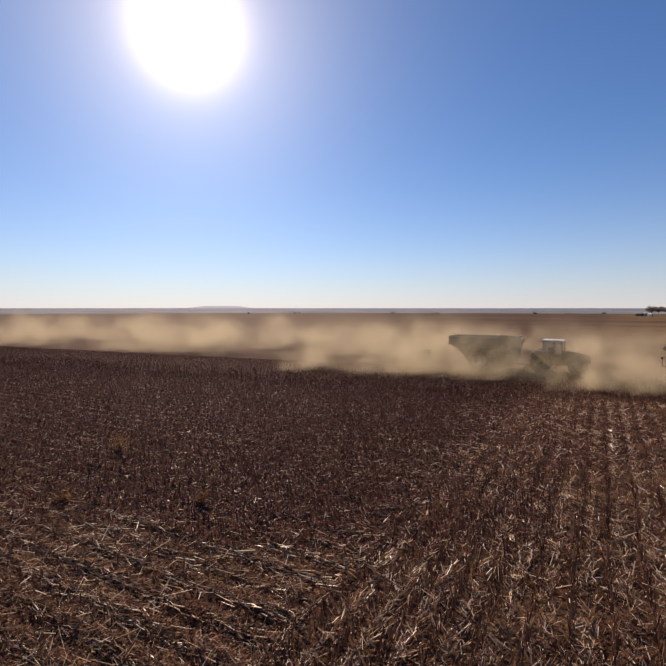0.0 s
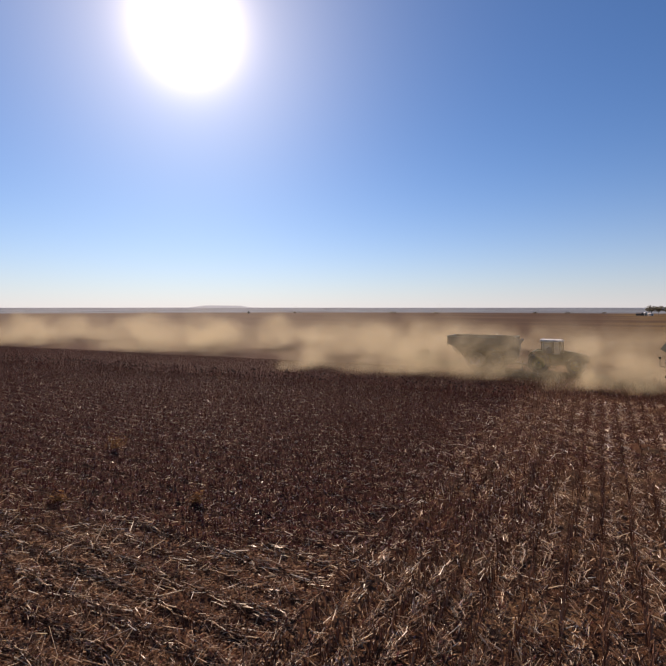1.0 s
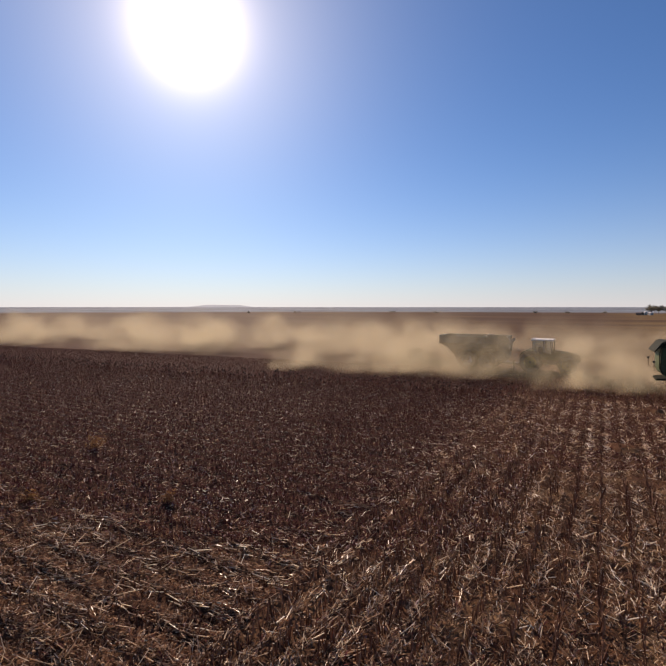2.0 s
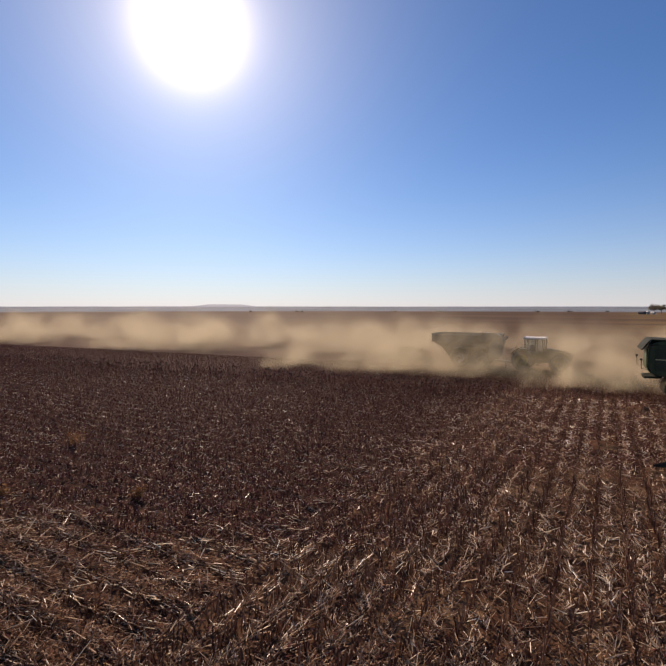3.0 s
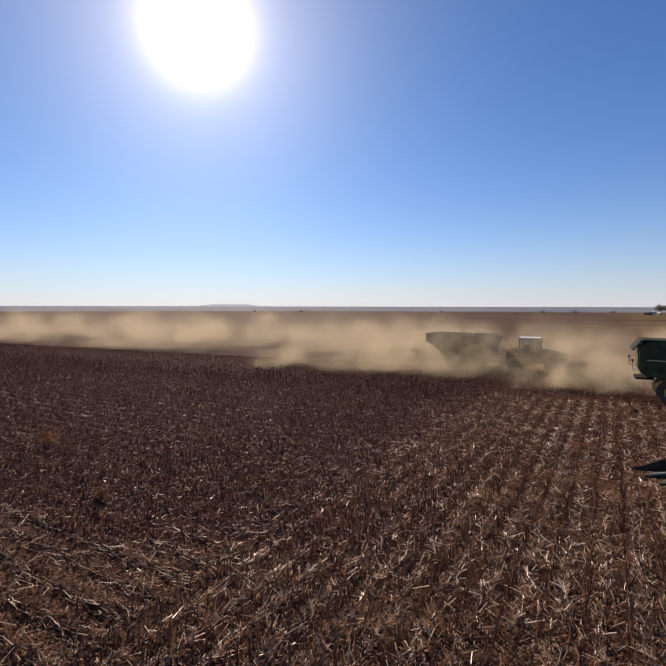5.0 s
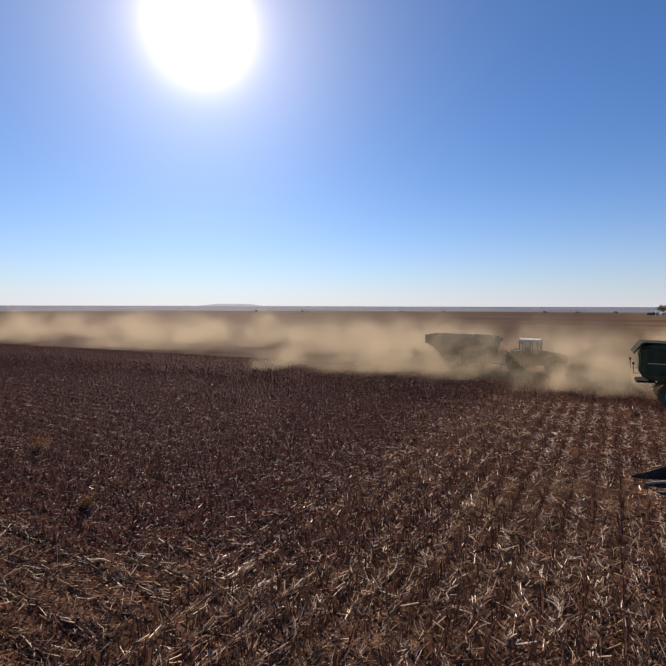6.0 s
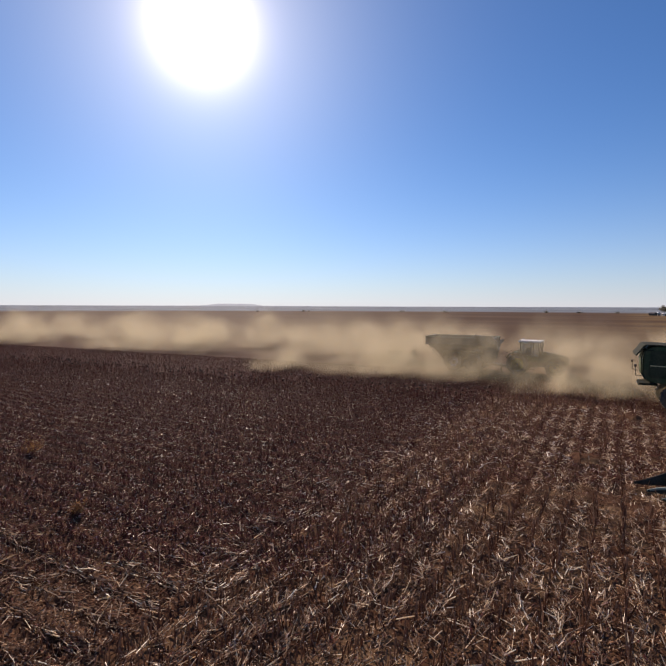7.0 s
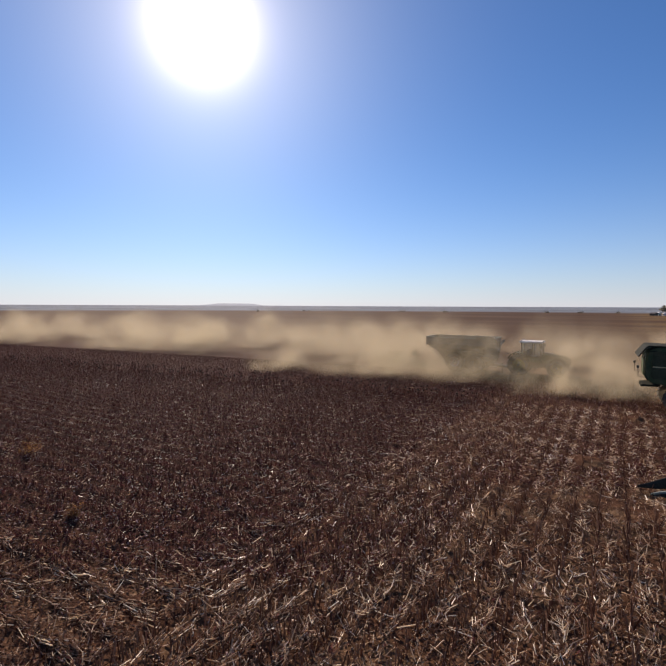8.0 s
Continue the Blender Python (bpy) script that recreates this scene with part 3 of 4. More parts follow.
# ---- machines: local x ahead, y to the left, z up ----
def combine(at, label, folded_auger=True):
    """A combine harvester with row-crop header; its rear axle stands at the origin."""
    root = new("combine_harvester")
    root.matrix_basis = at
    tagged(root, label, "combine harvester")
    body = profile([(-1.75, 2.1), (-1.55, 1.78), (-0.6, 1.62), (0.9, 1.55), (1.6, 1.2), (4.6, 1.15), (5.2, 1.7), (5.2, 3.75), (-1.1, 3.95), (-1.62, 3.7), (-1.75, 3.2)], -1.45, 1.45, 0.09)
    part("body", body, GREEN, root, smooth=True)
    for s in (-1, 1):
        panel = profile([(-1.45, 2.15), (-1.3, 2.0), (1.9, 1.95), (2.0, 3.6), (-1.35, 3.72)], s * 1.452, s * 1.50, 0.015)
        p = part("side_panel", panel, GREEN_DARK, root, "dark green side panel", smooth=True)
        part("stripe", profile([(-1.35, 2.72), (1.95, 2.66), (1.95, 2.72), (-1.35, 2.78)], s * 1.503, s * 1.512), CREAM, p, "thin cream stripe")
        part("front_panel", profile([(2.1, 1.5), (5.05, 1.5), (5.05, 3.6), (2.1, 3.6)], s * 1.452, s * 1.495, 0.02), GREEN, root, smooth=True)
    hood = profile([(-2.15, 3.35), (-1.72, 3.98), (-1.55, 4.06), (1.0, 3.98), (1.0, 3.92), (-1.55, 3.99), (-1.68, 3.9), (-2.07, 3.33)], -1.48, 1.48, 0.012)
    part("rear_hood", hood, HOOD, root, "dull grey-green rear hood lip", smooth=True)
    part("rear_edge", tube([(-1.2, -1.52, 3.72), (-1.72, -1.5, 3.66), (-1.82, -1.5, 3.3), (-1.8, -1.5, 2.3), (-1.6, -1.5, 1.95)], 0.035), HOOD, root, "dull worn rear trim")
    for s in (-1, 1):
        rod = part("light_bracket", tube([(-1.7, s * 1.5, 2.1), (-2.1, s * 1.55, 2.12), (-2.12, s * 1.55, 2.65)], 0.02), BLACK, root)
        part("rear_lamp", box(-2.2, -2.06, s * 1.55 - 0.06, s * 1.55 + 0.06, 2.65, 2.8, 0.015), BLACK, rod)
    part("spreader", loft([[(-1.9, -0.9, 1.42), (-0.9, -1.2, 1.5), (-0.9, 1.2, 1.5), (-1.9, 0.9, 1.42)], [(-1.85, -0.9, 1.56), (-0.9, -1.2, 1.62), (-0.9, 1.2, 1.62), (-1.85, 0.9, 1.56)]]), HOOD, root, "dark straw spreader")
    part("tank_extension", loft([[(0.9, -1.2, 3.9), (4.2, -1.2, 3.9), (4.2, 1.2, 3.9), (0.9, 1.2, 3.9)], [(0.35, -1.6, 4.6), (4.6, -1.6, 4.6), (4.6, 1.6, 4.6), (0.35, 1.6, 4.6)],
                                 [(0.42, -1.54, 4.6), (4.53, -1.54, 4.6), (4.53, 1.54, 4.6), (0.42, 1.54, 4.6)], [(0.95, -1.14, 3.96), (4.15, -1.14, 3.96), (4.15, 1.14, 3.96), (0.95, 1.14, 3.96)]]), BLACK, root, "black flared grain tank extension")
    if folded_auger:
        part("unloading_auger", tube([(4.4, 1.75, 3.3), (1.0, 1.72, 3.45), (-1.2, 1.7, 3.5)], 0.19, 14), GREEN, root, smooth=True)
    cab = part("cab", box(5.2, 6.75, -1.0, 1.0, 1.75, 2.05, 0.04), GREEN, root)
    part("cab_window", loft([[(5.3, -0.95, 2.05), (6.75, -0.95, 2.05), (6.75, 0.95, 2.05), (5.3, 0.95, 2.05)], [(5.3, -0.9, 3.55), (6.95, -0.9, 3.55), (6.95, 0.9, 3.55), (5.3, 0.9, 3.55)]]), GLASS, cab, "tinted cab glass")
    part("cab_roof", box(5.15, 7.15, -1.05, 1.05, 3.555, 3.85, 0.08), GREEN, cab, smooth=True)
    part("axle", box(-0.13, 0.13, -1.4, 1.4, 0.66, 0.92, 0.02), BLACK, root)
    for s in (-1, 1):
        wheel("rear_wheel", 0.79, 0.55, 0.40, YELLOW, root, pose(0, s * 1.45, 0.79), "dusty yellow rim", 20)
        wheel("front_wheel", 1.0, 0.8, 0.5, YELLOW, root, pose(3.9, s * 1.85, 1.0), "dusty yellow rim", 24)
    part("ladder", tube([(5.0, -1.9, 0.5), (5.0, -1.5, 1.8)], 0.03, bm=tube([(5.5, -1.9, 0.5), (5.5, -1.5, 1.8)], 0.03)), STEEL, root)
    part("feeder_house", profile([(5.0, 1.6), (5.0, 0.9), (7.6, 0.4), (7.6, 1.2)], -0.7, 0.7, 0.03), GREEN, root)
    # header: a trough with pointed row dividers ahead of it
    half = 3.05
    part("header_trough", profile([(7.6, 0.28), (8.35, 0.22), (8.35, 0.34), (7.75, 0.42), (7.75, 1.15), (7.6, 1.18)], -half, half, 0.02), GREEN_DARK, root)
    part("cross_auger", tube([(8.05, -half + 0.1, 0.62), (8.05, half - 0.1, 0.62)], 0.2, 16), STEEL, root, smooth=True)
    for k in range(9):
        y = -half + k * half / 4
        end = k in (0, 8)
        w, top = (0.12, 0.82) if end else (0.2, 0.46)
        ring = lambda x, ww, z0, z1: [(x, y - ww, z0), (x, y + ww, z0), (x, y + ww * 0.75, (z0 + z1) / 2 + 0.05), (x, y + ww * 0.2, z1), (x, y - ww * 0.2, z1), (x, y - ww * 0.75, (z0 + z1) / 2 + 0.05)]
        back = 7.8 if end else 8.25
        snout = loft([ring(back, w, 0.2, top), ring(8.7, w, 0.18, top * 0.93), ring(9.3, w * 0.8, 0.16, top * 0.62 + 0.03), ring(9.85, w * 0.4, 0.16, 0.36 if end else 0.3), ring(10.25, 0.02, 0.2, 0.24)])
        s = part("end_divider" if end else "row_divider", snout, DIVIDER, root, "dull dark end divider" if end else "dull dark pointed row divider", smooth=True)
        if not end:
            cap = loft([[(x, y - ww, z), (x, y + ww, z), (x, y + ww * 0.5, z + 0.05), (x, y - ww * 0.5, z + 0.05)]
                        for x, ww, z in ((8.2, 0.19, 0.42), (8.75, 0.19, 0.42), (8.8, 0.16, 0.40), (9.3, 0.14, 0.33), (9.9, 0.07, 0.29), (10.27, 0.015, 0.22))])
            part("cap", cap, PALE_GREEN, s, "pale worn sheet cap")
    return root


def tractor(at):
    root = new("tractor")
    root.matrix_basis = at
    tagged(root, "green tractor with white cab roof and yellow rims, pulling a cart", "tractor")
    part("chassis", box(-0.6, 3.9, -0.35, 0.35, 0.75, 1.25, 0.05), BLACK, root)
    part("hood", loft([[(1.85, -0.5, 1.2), (1.85, 0.5, 1.2), (1.85, 0.48, 2.0), (1.85, 0.3, 2.18), (1.85, -0.3, 2.18), (1.85, -0.48, 2.0)],
                       [(3.0, -0.48, 1.15), (3.0, 0.48, 1.15), (3.0, 0.44, 1.9), (3.0, 0.28, 2.05), (3.0, -0.28, 2.05), (3.0, -0.44, 1.9)],
                       [(4.05, -0.42, 1.05), (4.05, 0.42, 1.05), (4.05, 0.38, 1.65), (4.05, 0.22, 1.82), (4.05, -0.22, 1.82), (4.05, -0.38, 1.65)],
                       [(4.26, -0.36, 1.1), (4.26, 0.36, 1.1), (4.26, 0.3, 1.5), (4.26, 0.18, 1.6), (4.26, -0.18, 1.6), (4.26, -0.3, 1.5)]]), GREEN, root, "green sloping engine hood", smooth=True)
    part("grille", box(4.255, 4.29, -0.3, 0.3, 1.12, 1.48, 0.01), BLACK, root)
    cab = part("cab", box(0.15, 1.9, -0.85, 0.85, 1.25, 1.75, 0.05), GREEN, root)
    part("cab_glass", loft([[(0.2, -0.82, 1.75), (1.85, -0.8, 1.75), (1.85, 0.8, 1.75), (0.2, 0.82, 1.75)], [(0.18, -0.8, 3.02), (1.68, -0.78, 3.02), (1.68, 0.78, 3.02), (0.18, 0.8, 3.02)]]), GLASS, cab, "dusty cab glass")
    for x, x2 in ((0.18, 0.16), (1.1, 1.1), (1.86, 1.70)):
        for s in (-1, 1):
            part("cab_post", tube([(x, s * 0.83, 1.7), (x2, s * 0.81, 3.05)], 0.045, 6), BLACK, cab)
    part("cab_roof", box(-0.05, 2.02, -0.98, 0.98, 3.03, 3.19, 0.06), WHITE, cab, "dusty white cab roof", smooth=True)
    part("seat", box(0.55, 1.0, -0.25, 0.25, 1.76, 2.45, 0.08), BLACK, cab)
    part("exhaust", tube([(2.05, -0.62, 1.9), (2.05, -0.62, 3.0), (1.98, -0.62, 3.15)], 0.06, 10), BLACK, root)
    for s in (-1, 1):
        fender = profile([(-1.0, 1.55), (-0.75, 1.95), (-0.3, 2.15), (0.35, 2.12), (0.35, 2.05), (-0.28, 2.08), (-0.7, 1.88), (-0.93, 1.52)], s * 0.86, s * 1.45, 0.01)
        f = part("fender", fender, GREEN, root)
        part("tail_lamp", box(-1.0, -0.9, s * 1.2 - 0.12, s * 1.2 + 0.12, 1.98, 2.08, 0.02), BLACK, f)
        wheel("rear_wheel", 1.0, 0.62, 0.56, YELLOW, root, pose(0, s * 1.15, 1.0), "dusty yellow rim", 24)
        wheel("front_wheel", 0.84, 0.5, 0.45, YELLOW, root, pose(3.2, s * 1.05, 0.84), "dusty yellow rim", 22)
        part("mirror_arm", tube([(1.85, s * 0.85, 2.8), (1.95, s * 1.3, 2.82)], 0.02, 6), BLACK, cab)
        part("mirror", box(1.9, 1.96, s * 1.3 - 0.1, s * 1.3 + 0.1, 2.55, 2.9, 0.015), BLACK, cab)
    part("front_axle", box(3.08, 3.32, -0.95, 0.95, 0.62, 0.9, 0.03), BLACK, root)
    for s in (-1, 1):
        step = box(1.0, 1.45, s * 0.95 - 0.12, s * 0.95 + 0.12, 0.55, 0.6, 0.01)
        box(1.0, 1.45, s * 0.95 - 0.12, s * 0.95 + 0.12, 0.85, 0.9, 0.01, step)
        for x in (1.0, 1.41):
            box(x, x + 0.04, s * 0.95 - 0.02, s * 0.95 + 0.02, 0.55, 1.25, 0.0, step)
        part("cab_step", step, BLACK, root)
        part("work_lamp", box(0.1, 0.2, s * 0.7 - 0.1, s * 0.7 + 0.1, 3.195, 3.3, 0.02), WHITE, cab)
    part("hitch", box(-1.35, -0.55, -0.08, 0.08, 0.5, 0.62, 0.01), STEEL, root)
    return root


def grain_cart(at):
    """A grain cart; its rear lip stands at x 0, the hitch eye ahead at x 8.6."""
    root = new("grain_cart")
    root.matrix_basis = at
    tagged(root, "dusty dark green grain cart with sloped hopper hitched to the tractor", "grain cart")

    def ring(x0, x1, y, z):
        return [(x0, -y, z), (x1, -y, z), (x1, y, z), (x0, y, z)]

    hopper = loft([ring(1.5, 5.95, 0.8, 1.1), ring(1.18, 6.3, 1.2, 1.65), ring(0.72, 6.5, 1.5, 2.2), ring(0.0, 6.6, 1.74, 2.62), ring(0.0, 6.6, 1.74, 3.28),
                   ring(0.08, 6.52, 1.66, 3.28), ring(0.1, 6.5, 1.62, 2.64), ring(0.8, 6.4, 1.42, 2.24), ring(1.26, 6.2, 1.12, 1.7), ring(1.56, 5.88, 0.74, 1.15)])
    part("hopper", hopper, CART_GREEN, root)
    rails = bmesh.new()
    for s in (-1, 1):
        box(-0.05, 6.65, s * 1.72 - 0.06, s * 1.72 + 0.06, 3.285, 3.38, 0.02, rails)
    box(-0.05, 0.07, -1.66, 1.66, 3.285, 3.38, 0.02, rails)
    box(6.5, 6.62, -1.66, 1.66, 3.285, 3.38, 0.02, rails)
    part("top_rail", rails, PALE_GREEN, root, "pale worn top rail")
    for s in (-1, 1):
        for x in (1.1, 2.2, 3.3, 4.4, 5.5):
            rib = loft([[(x - 0.05, s * 1.72, 2.68), (x + 0.05, s * 1.72, 2.68), (x + 0.05, s * 1.79, 2.7), (x - 0.05, s * 1.79, 2.7)], [(x - 0.05, s * 1.742, 3.28), (x + 0.05, s * 1.742, 3.28), (x + 0.05, s * 1.8, 3.28), (x - 0.05, s * 1.8, 3.28)]])
            part("rib", rib, CART_GREEN, root)
    part("front_housing", profile([(4.9, 3.3), (5.15, 3.6), (6.5, 3.55), (7.0, 3.1), (7.05, 1.6), (6.8, 1.1), (6.2, 0.95), (5.6, 1.2), (5.9, 2.6)], -1.82, -1.2, 0.06), CART_GREEN, root, "green unloading auger housing", smooth=True)
    part("auger_tube", tube([(6.5, -1.45, 1.0), (6.95, -1.3, 2.1), (6.85, 0.2, 2.8), (6.9, 1.3, 3.0)], 0.16, 14), CART_GREEN, root, smooth=True)
    part("brace", tube([(4.72, -1.6, 3.36), (5.05, -1.5, 3.72)], 0.05, 8), STEEL, root, "bright steel brace")
    part("grain_heap", loft([ring(0.14, 6.46, 1.6, 2.72), ring(1.4, 5.4, 0.9, 2.97), ring(2.6, 4.4, 0.2, 3.07)]), HEAD, root, "dark heap of seed")
    frame_bm = box(1.5, 6.1, -0.75, -0.6, 0.85, 1.12, 0.02)
    box(1.5, 6.1, 0.6, 0.75, 0.85, 1.12, 0.02, frame_bm)
    box(1.55, 1.8, -0.6, 0.6, 0.86, 1.1, 0.02, frame_bm)
    part("chassis", frame_bm, BLACK, root)
    part("drawbar", loft([[(5.6, -0.6, 0.72), (5.6, 0.6, 0.72), (5.6, 0.6, 0.92), (5.6, -0.6, 0.92)], [(8.6, -0.08, 0.46), (8.6, 0.08, 0.46), (8.6, 0.08, 0.6), (8.6, -0.08, 0.6)]]), STEEL, root, "dusty steel drawbar")
    part("jack_stand", tube([(7.2, -0.42, 0.02), (7.2, -0.42, 1.0)], 0.06, 8), STEEL, root)
    for s in (-1, 1):
        wheel("rear_wheel", 0.95, 0.7, 0.5, WHITE, root, pose(2.85, s * 1.35, 0.95), "dusty white rim", 22)
        wheel("front_wheel", 0.92, 0.7, 0.42, BLACK, root, pose(4.85, s * 1.35, 0.92), "dirty dark rim", 22)
        part("mudguard", profile([(1.75, 1.55), (1.9, 2.0), (5.6, 2.0), (5.8, 1.5), (5.75, 1.48), (5.56, 1.95), (1.94, 1.95), (1.8, 1.53)], s * 1.0, s * 1.72, 0.01), CART_GREEN, root)
    for s in (-1, 1):
        part("rear_lamp", box(-0.1, 0.0, s * 1.4 - 0.1, s * 1.4 + 0.1, 2.45, 2.6, 0.02), BLACK, root)
    part("ladder", tube([(-0.06, -1.1, 2.9), (-0.02, -1.1, 2.55), (1.1, -1.1, 1.35)], 0.025, 6, bm=tube([(-0.06, -0.7, 2.9), (-0.02, -0.7, 2.55), (1.1, -0.7, 1.35)], 0.025, 6)), STEEL, root)
    return root


def lane(u, v, turn=0.0):
    p = uv(u, v)
    return pose(p.x, p.y, 0, 0, 0, LANE_TURN + turn)


grain_cart(lane(-13.75, 51.0))
tractor(lane(-4.95, 51.0))
combine(lane(6.1, 39.6, 2.0), "dark green combine harvester driving away along the crop edge")
combine(pose(14.05 + 10.25, 14.65, 0, 0, 0, 180), "dark green combine harvester with pointed row dividers on cut stubble")


# ---- airborne dust over the lanes ----
def make_dust(name, label, count, place, seed):
    r = random.Random(seed)
    v, f, thick = [], [], []
    for _ in range(count):
        spot = place(r)
        if spot is None:
            continue
        p, size, dense = spot
        az, el = r.gauss(-0.05, 0.3), r.gauss(0, 0.25)
        facing = Vector((math.sin(az) * math.cos(el), math.cos(az) * math.cos(el), math.sin(el)))
        q = facing.to_track_quat("Z", "Y").to_matrix() @ Matrix.Rotation(r.uniform(-0.5, 0.5), 3, "Z")
        n = len(v)
        v.append(p + q @ Vector((0, 0, size * 0.07)))
        thick.append(dense)
        for ring_r, ring_t in ((0.45, 0.7), (0.75, 0.22), (1.0, 0.0)):
            for k in range(9):
                a = math.tau * k / 9
                w = ring_r * size * (1 + 0.25 * math.sin(2 * a + n))
                pt = p + q @ Vector((w * math.cos(a) * 1.25, w * math.sin(a) * 0.85, size * (0.07 - 0.14 * ring_r)))
                pt.z = max(pt.z, 0.02)
                v.append(pt)
                thick.append(dense * ring_t)
        for k in range(9):
            a, b = n + 1 + k, n + 1 + (k + 1) % 9
            f += [(n, a, b), (a, a + 9, b + 9, b), (a + 9, a + 18, b + 18, b + 9)]
    me = bpy.data.meshes.new(name)
    me.from_pydata([tuple(p) for p in v], [], f)
    me.materials.append(DUST)
    me.attributes.new("thick", "FLOAT", "POINT").data.foreach_set("value", thick)
    me.polygons.foreach_set("use_smooth", [True] * len(f))
    tagged(new(name, me), label, "dust cloud", kind="stuff")


def trail(u0, u1, v0, v1, height, size, dense, seed):
    def place(r):
        u = r.uniform(u0, u1)
        v = r.uniform(v0, v1) + (edge_v(u) if v0 < 20 else 0.0)
        puff = 0.46 + 1.25 * noise.noise((u * 0.11, v * 0.07, seed)) + 0.6 * noise.noise((u * 0.33, v * 0.14, seed + 4))
        if r.random() > puff * (1.1 if u > -30 else 0.75):
            return None
        z = min(r.expovariate(1.0 / (height * max(0.25, puff))), height * 2.6)
        broad = size * r.uniform(0.6, 1.4)
        return uv(u, v, max(0.2, min(0.25 + z, 6.4 - broad))), broad, dense * r.uniform(0.5, 1.3)
    return place


make_dust("combine_dust", "tan dust trail hanging low behind the combine harvester", 210, trail(-27, 6.0, 4.2, 10, 1.0, 2.0, 0.19, 1.0), 3)
make_dust("cart_dust", "billowing tan dust cloud behind the grain cart", 480, trail(-115, -13.5, 52.5, 68, 3.3, 2.9, 0.24, 8.0), 4)
make_dust("drifting_dust", "thin tan dust veil drifting over the field", 120, trail(-80, 16, 56, 85, 1.6, 3.4, 0.3, 15.0), 5)
make_dust("dust_veil", "thin tan dust veil over the far brown field", 90, trail(-5, 60, 60, 90, 1.7, 4.2, 0.14, 52.0), 17)
make_dust("rolling_dust", "broad tan dust bank rolling low over the far stubble", 220, trail(-125, -18, 14, 24, 3.0, 3.8, 0.2, 33.0), 12)
make_dust("ground_dust", "tan dust creeping low over the cart's lane", 360, trail(-125, -17, 12.8, 18.5, 0.5, 2.2, 0.17, 61.0), 19)
make_dust("side_dust", "tan dust cloud ahead of the tractor", 60, trail(0, 17, 44, 50, 1.4, 2.2, 0.2, 40.0), 14)
make_dust("wheel_dust", "dense tan dust low beside the combine harvester wheels", 70, trail(-6, 9, 2.2, 4.2, 0.7, 1.5, 0.2, 27.0), 9)
def screen(u0, u1, v0, v1, high, size, dense, seed):
    """Dust hanging evenly in the air over a stretch of the lane."""
    def place(r):
        u, z = r.uniform(u0, u1), r.uniform(0.3, high)
        puff = 0.75 + 0.6 * noise.noise((u * 0.2, z * 0.3, seed))
        return uv(u, r.uniform(v0, v1), z), size * r.uniform(0.7, 1.3), dense * puff * r.uniform(0.6, 1.2)
    return place


make_dust("hanging_dust", "thin tan dust hanging in front of the grain cart and tractor", 110, screen(-18, 4, 45.5, 48.6, 3.6, 2.3, 0.12, 71.0), 23)
make_dust("machine_dust", "tan dust stirred up round the tractor and cart wheels", 105, trail(-16, 4, 43.5, 49, 1.1, 1.9, 0.19, 21.0), 6)


# ---- distance: ridge with a flat-topped hill, farmstead, trees and shrubs ----
def make_ridge():
    xs = np.arange(-4200, 4201, 40.0)
    verts, faces = [], []
    for x in xs:
        top = 0.8 + 1.5 * noise.noise((x * 0.0007, 2.0, 0)) + 0.8 * noise.noise((x * 0.004, 5.0, 0))
        d = abs(x + 1060)
        top += 17.0 * min(1.0, max(0.0, (265 - d) / 130)) + (4.0 * max(0.0, 1 - abs(x + 1200) / 800))
        verts += [(x, 4080, -1.0), (x, 4300, top * 0.75), (x, 4420, top), (x, 4650, top)]
    for i in range(len(xs) - 1):
        for k in range(3):
            a = i * 4 + k
            faces.append((a, a + 4, a + 5, a + 1))
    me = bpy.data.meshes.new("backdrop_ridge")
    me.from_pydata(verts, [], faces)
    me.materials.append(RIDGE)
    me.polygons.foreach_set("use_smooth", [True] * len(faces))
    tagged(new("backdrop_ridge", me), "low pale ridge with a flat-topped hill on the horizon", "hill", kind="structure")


def tree(at, height, spread_r, seed, label):
    r = random.Random(seed)
    root = new("tree")
    root.matrix_basis = at
    tagged(root, label, "tree", "farmstead trees")
    bm = tube([(0, 0, -0.1), (0.06, 0.02, height * 0.25), (0.0, 0.1, height * 0.5)], 0.2 * height / 8, 7, taper=0.6)
    tips = []
    for k in range(9):
        a = math.tau * k / 9 + r.uniform(-0.3, 0.3)
        z0 = height * r.uniform(0.2, 0.4)
        reach = spread_r * r.uniform(0.55, 1.0)
        tip = Vector((math.cos(a) * reach, math.sin(a) * reach, height * r.uniform(0.55, 0.92)))
        mid = Vector((math.cos(a) * reach * 0.4, math.sin(a) * reach * 0.4, z0 + (tip.z - z0) * 0.55))
        tube([(0, 0.03, z0), mid, tip], 0.07 * height / 8, 5, bm, 0.35)
        tips += [mid, tip, mid.lerp(tip, 0.6)]
    part("trunk", bm, BARK, root)
    crown = bmesh.new()
    for _ in range(1700):
        c = r.choice(tips) + Vector((r.gauss(0, 0.16), r.gauss(0, 0.16), r.gauss(0, 0.10))) * spread_r
        s = r.uniform(0.14, 0.36) * height / 8
        pts = [c + Vector((r.uniform(-1, 1), r.uniform(-1, 1), r.uniform(-1, 1))) * s for _ in range(4)]
        vs = [crown.verts.new(p) for p in pts]
        for f in ((0, 1, 2), (0, 1, 3), (0, 2, 3), (1, 2, 3)):
            crown.faces.new([vs[i] for i in f])
    part("crown", crown, CROWN, root, "thin olive-grey crown")
    return root


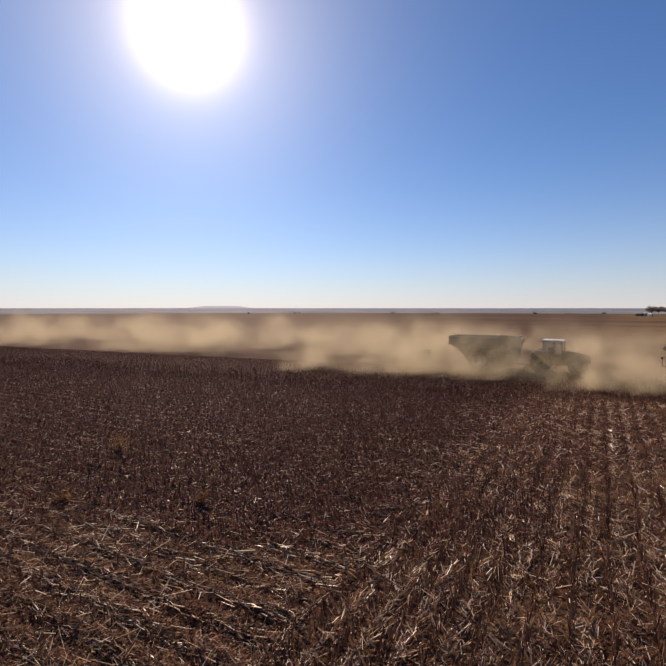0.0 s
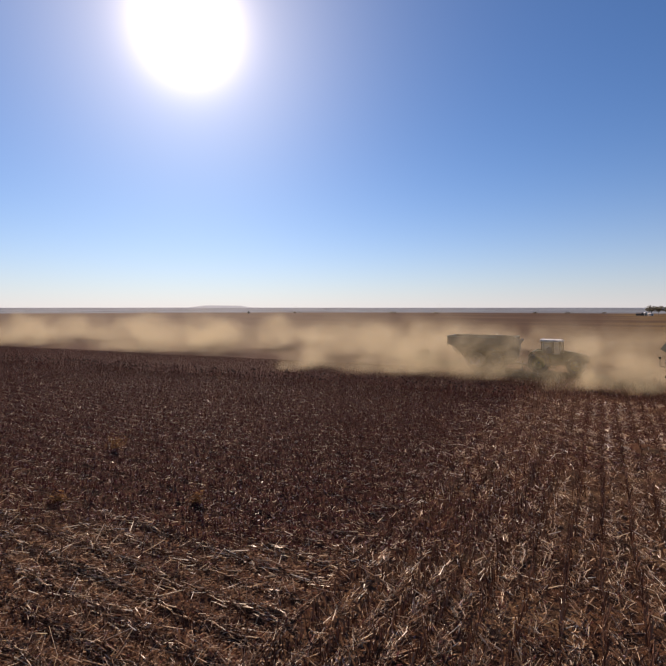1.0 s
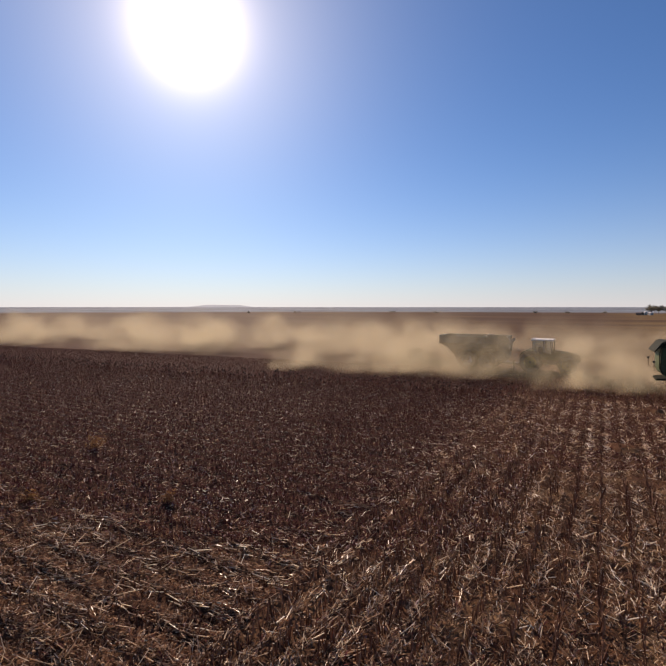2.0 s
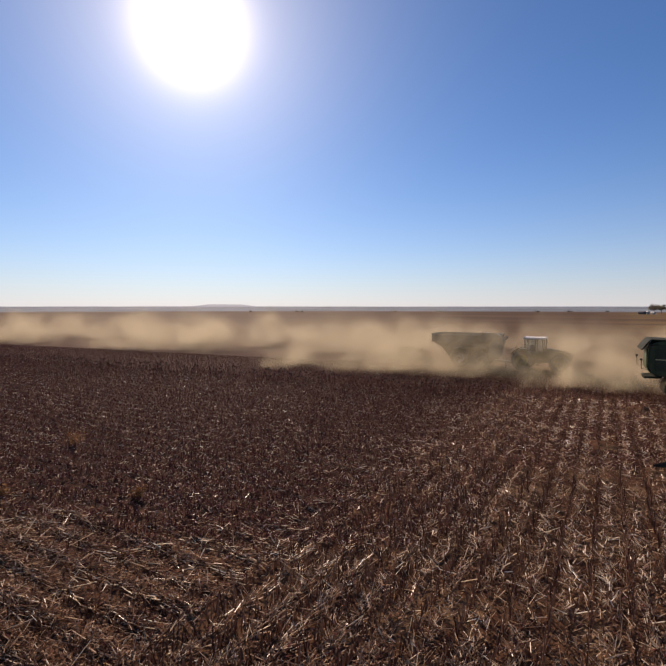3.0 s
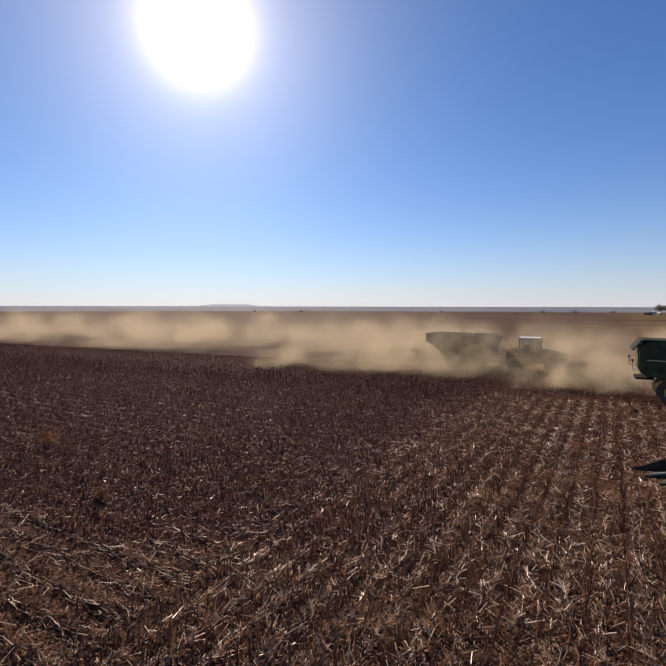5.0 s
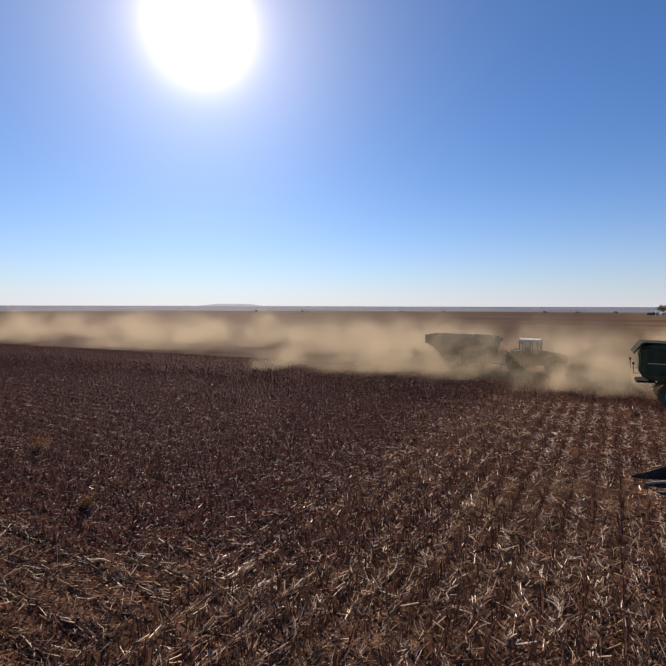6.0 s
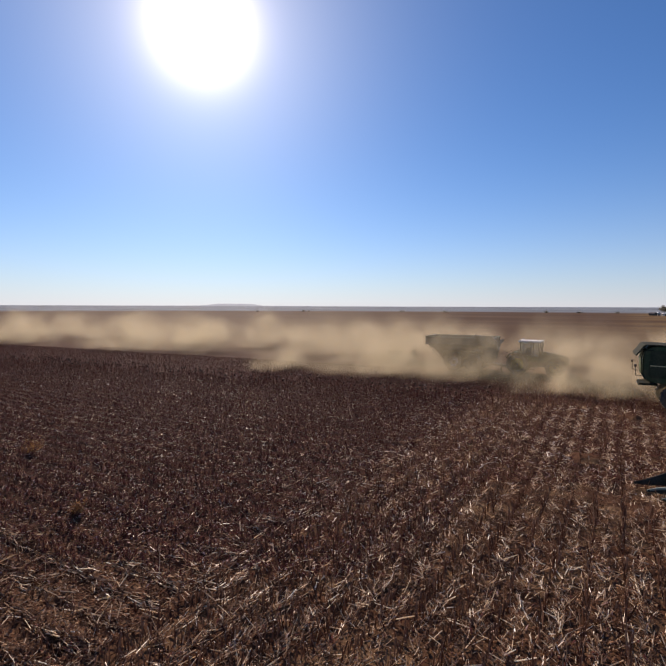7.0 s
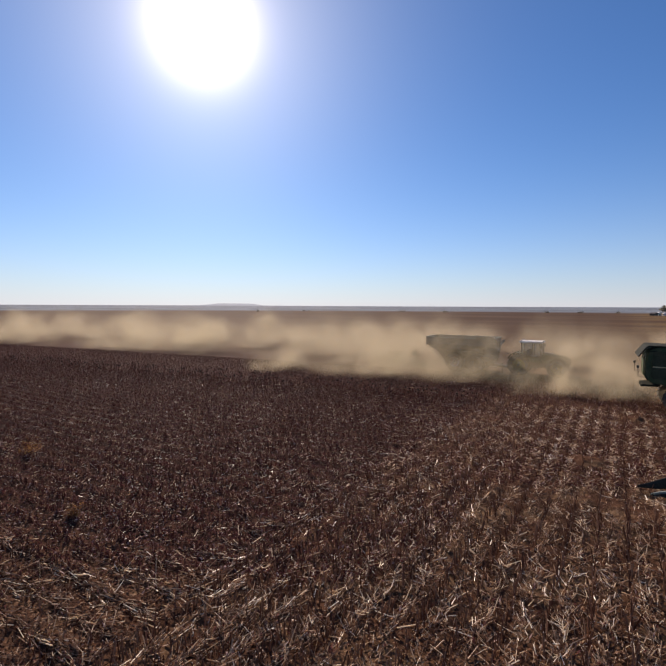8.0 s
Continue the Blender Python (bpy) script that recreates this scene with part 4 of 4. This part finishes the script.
def shrub(x, y, w, h, seed, label):
    r = random.Random(seed)
    bm = bmesh.new()
    for _ in range(160):
        c = Vector((r.gauss(0, w * 0.26), r.gauss(0, w * 0.12), abs(r.gauss(0, h * 0.42))))
        s = r.uniform(0.2, 0.5)
        vs = [bm.verts.new(c + Vector((r.uniform(-1, 1), r.uniform(-1, 1), r.uniform(-0.8, 0.8))) * s) for _ in range(4)]
        for f in ((0, 1, 2), (0, 1, 3), (0, 2, 3), (1, 2, 3)):
            bm.faces.new([vs[i] for i in f])
    for v in bm.verts:
        v.co.z = max(v.co.z, -0.05)
    tagged(part("shrub", bm, CROWN, None, at=pose(x, y, 0)), label, "shrub", "field edge shrubs")


def shed(x, y, wide, deep, eave, peak, wall, roof, label, turn):
    root = new("shed")
    root.matrix_basis = pose(x, y, 0, 0, 0, turn)
    tagged(root, label, "shed", "farmstead sheds")
    w, d = wide / 2, deep / 2
    body = bmesh.new()
    front = [(-w, -0.1), (w, -0.1), (w, eave), (0, peak), (-w, eave)]
    rows = [[body.verts.new((px, s * d, pz)) for px, pz in front] for s in (-1, 1)]
    body.faces.new(rows[0])
    body.faces.new(rows[1][::-1])
    for i in range(5):
        body.faces.new((rows[0][i], rows[0][(i + 1) % 5], rows[1][(i + 1) % 5], rows[1][i]))
    part("wall", body, wall, root)
    for s in (-1, 1):
        sl = loft([[(0, -d - 0.3, peak + 0.02), (s * (w + 0.3), -d - 0.3, eave - 0.1), (s * (w + 0.3), -d - 0.3, eave + 0.02), (0, -d - 0.3, peak + 0.14)],
                   [(0, d + 0.3, peak + 0.02), (s * (w + 0.3), d + 0.3, eave - 0.1), (s * (w + 0.3), d + 0.3, eave + 0.02), (0, d + 0.3, peak + 0.14)]])
        part("roof", sl, roof, root)
    part("door", box(-w * 0.4, w * 0.4, -d - 0.06, -d - 0.005, 0, eave * 0.8, 0.01), BLACK, root)
    return root


make_ridge()
FARM_Y = 358.0
for px, wide, deep, eave, peak, wall, roof, label, turn in (
        (228.4, 3.2, 4, 1.5, 2.2, BLACK, BLACK, "dark weathered low shed beside farmstead trees", 20),
        (232.2, 2.0, 2.6, 1.9, 2.4, WHITE, WHITE, "small white shed beside farmstead trees", -15),
        (236.4, 2.0, 2.6, 1.4, 1.8, WHITE, WHITE, "small white shed with a flat white roof", 10)):
    shed(px, FARM_Y, wide, deep, eave, peak, wall, roof, label, turn)
for k, (x, y, hgt, sp) in enumerate(((239.5, 362, 7.8, 4.3), (246.5, 364, 7.4, 3.6), (251, 361, 7.8, 3.4), (257.5, 365, 7.6, 3.4), (263, 362, 7.2, 3.3), (270, 365, 7.6, 3.5))):
    tree(pose(x, y, 0), hgt, sp, 40 + k, "sparse autumn tree with olive-grey crown at the farmstead")
for k, (x, y, w, h) in enumerate(((203, 484, 5, 1.6), (236, 484, 7, 1.9), (274, 486, 5, 1.5), (104, 490, 8, 1.6), (-88, 492, 2.0, 1.7), (-43, 520, 3.0, 1.3), (-38, 530, 2.0, 1.0), (66, 540, 9, 1.8))):
    shrub(x, y, w, h, 60 + k, "low dark shrub at the far edge of the field")


# ---- small things on the ground ----
def make_weed(x, y, size, seed):
    r = random.Random(seed)
    root = new("dry_weed")
    root.matrix_basis = pose(x, y, ground_height(x, y) - 0.02)
    tagged(root, "rust-brown dried weed bush among dark stubble" if size > 0.8 else "small rust-brown dried weed in stubble rows", "weed")
    stems, leaves = bmesh.new(), bmesh.new()
    for _ in range(18):
        a, reach, hgt = r.uniform(0, math.tau), r.uniform(0.1, 0.55) * size, r.uniform(0.3, 0.85) * size
        tip = Vector((math.cos(a) * reach, math.sin(a) * reach, hgt))
        tube([(0, 0, 0), (tip.x * 0.35, tip.y * 0.35, hgt * 0.6), tip], 0.005, 4, stems, 0.5)
        for _ in range(11):
            c = Vector((tip.x, tip.y, hgt)) * r.uniform(0.4, 1.0) + Vector((r.gauss(0, 0.05), r.gauss(0, 0.05), r.gauss(0, 0.04)))
            d = Vector((r.uniform(-1, 1), r.uniform(-1, 1), r.uniform(-1, 1))) * 0.05
            e = Vector((r.uniform(-1, 1), r.uniform(-1, 1), r.uniform(-1, 1))) * 0.03
            leaves.faces.new([leaves.verts.new(p) for p in (c - d, c + e, c + d, c - e)])
    part("stems", stems, STALK, root)
    part("leaves", leaves, WEED, root, "rust-brown withered leaves")


def make_mound(x, y, wide, high, seed):
    bm = bmesh.new()
    n = 26
    grid = {}
    for i in range(n + 1):
        for j in range(n + 1):
            a, b = i / n * 2 - 1, j / n * 2 - 1
            d = math.hypot(a, b)
            k = max(0.0, 1 - d * d) ** 1.3
            z = k * (high + 0.12 * noise.noise((a * 3 + seed, b * 3, 1)) + 0.06 * noise.noise((a * 9, b * 9, seed)))
            z -= high * 0.3 * math.exp(-((a - 0.1) ** 2 * 5 + (b + 0.4) ** 2 * 16))
            grid[i, j] = bm.verts.new((a * wide / 2, b * wide / 2, z - 0.07 * (1 - k)))
    for i in range(n):
        for j in range(n):
            bm.faces.new((grid[i, j], grid[i + 1, j], grid[i + 1, j + 1], grid[i, j + 1]))
    tagged(part("soil_mound", bm, SOIL, None, at=pose(x, y, ground_height(x, y) + 0.02), smooth=True), "low crumbly brown mound of dug soil between stubble rows", "mound")


make_weed(-9.4, 20.6, 1.0, 3)
make_weed(-8.65, 14.97, 0.5, 8)
make_weed(-4.16, 14.81, 0.45, 11)
make_mound(13.9, 20.7, 2.2, 0.2, 2.0)
make_mound(20.3, 28.4, 2.2, 0.16, 5.0)
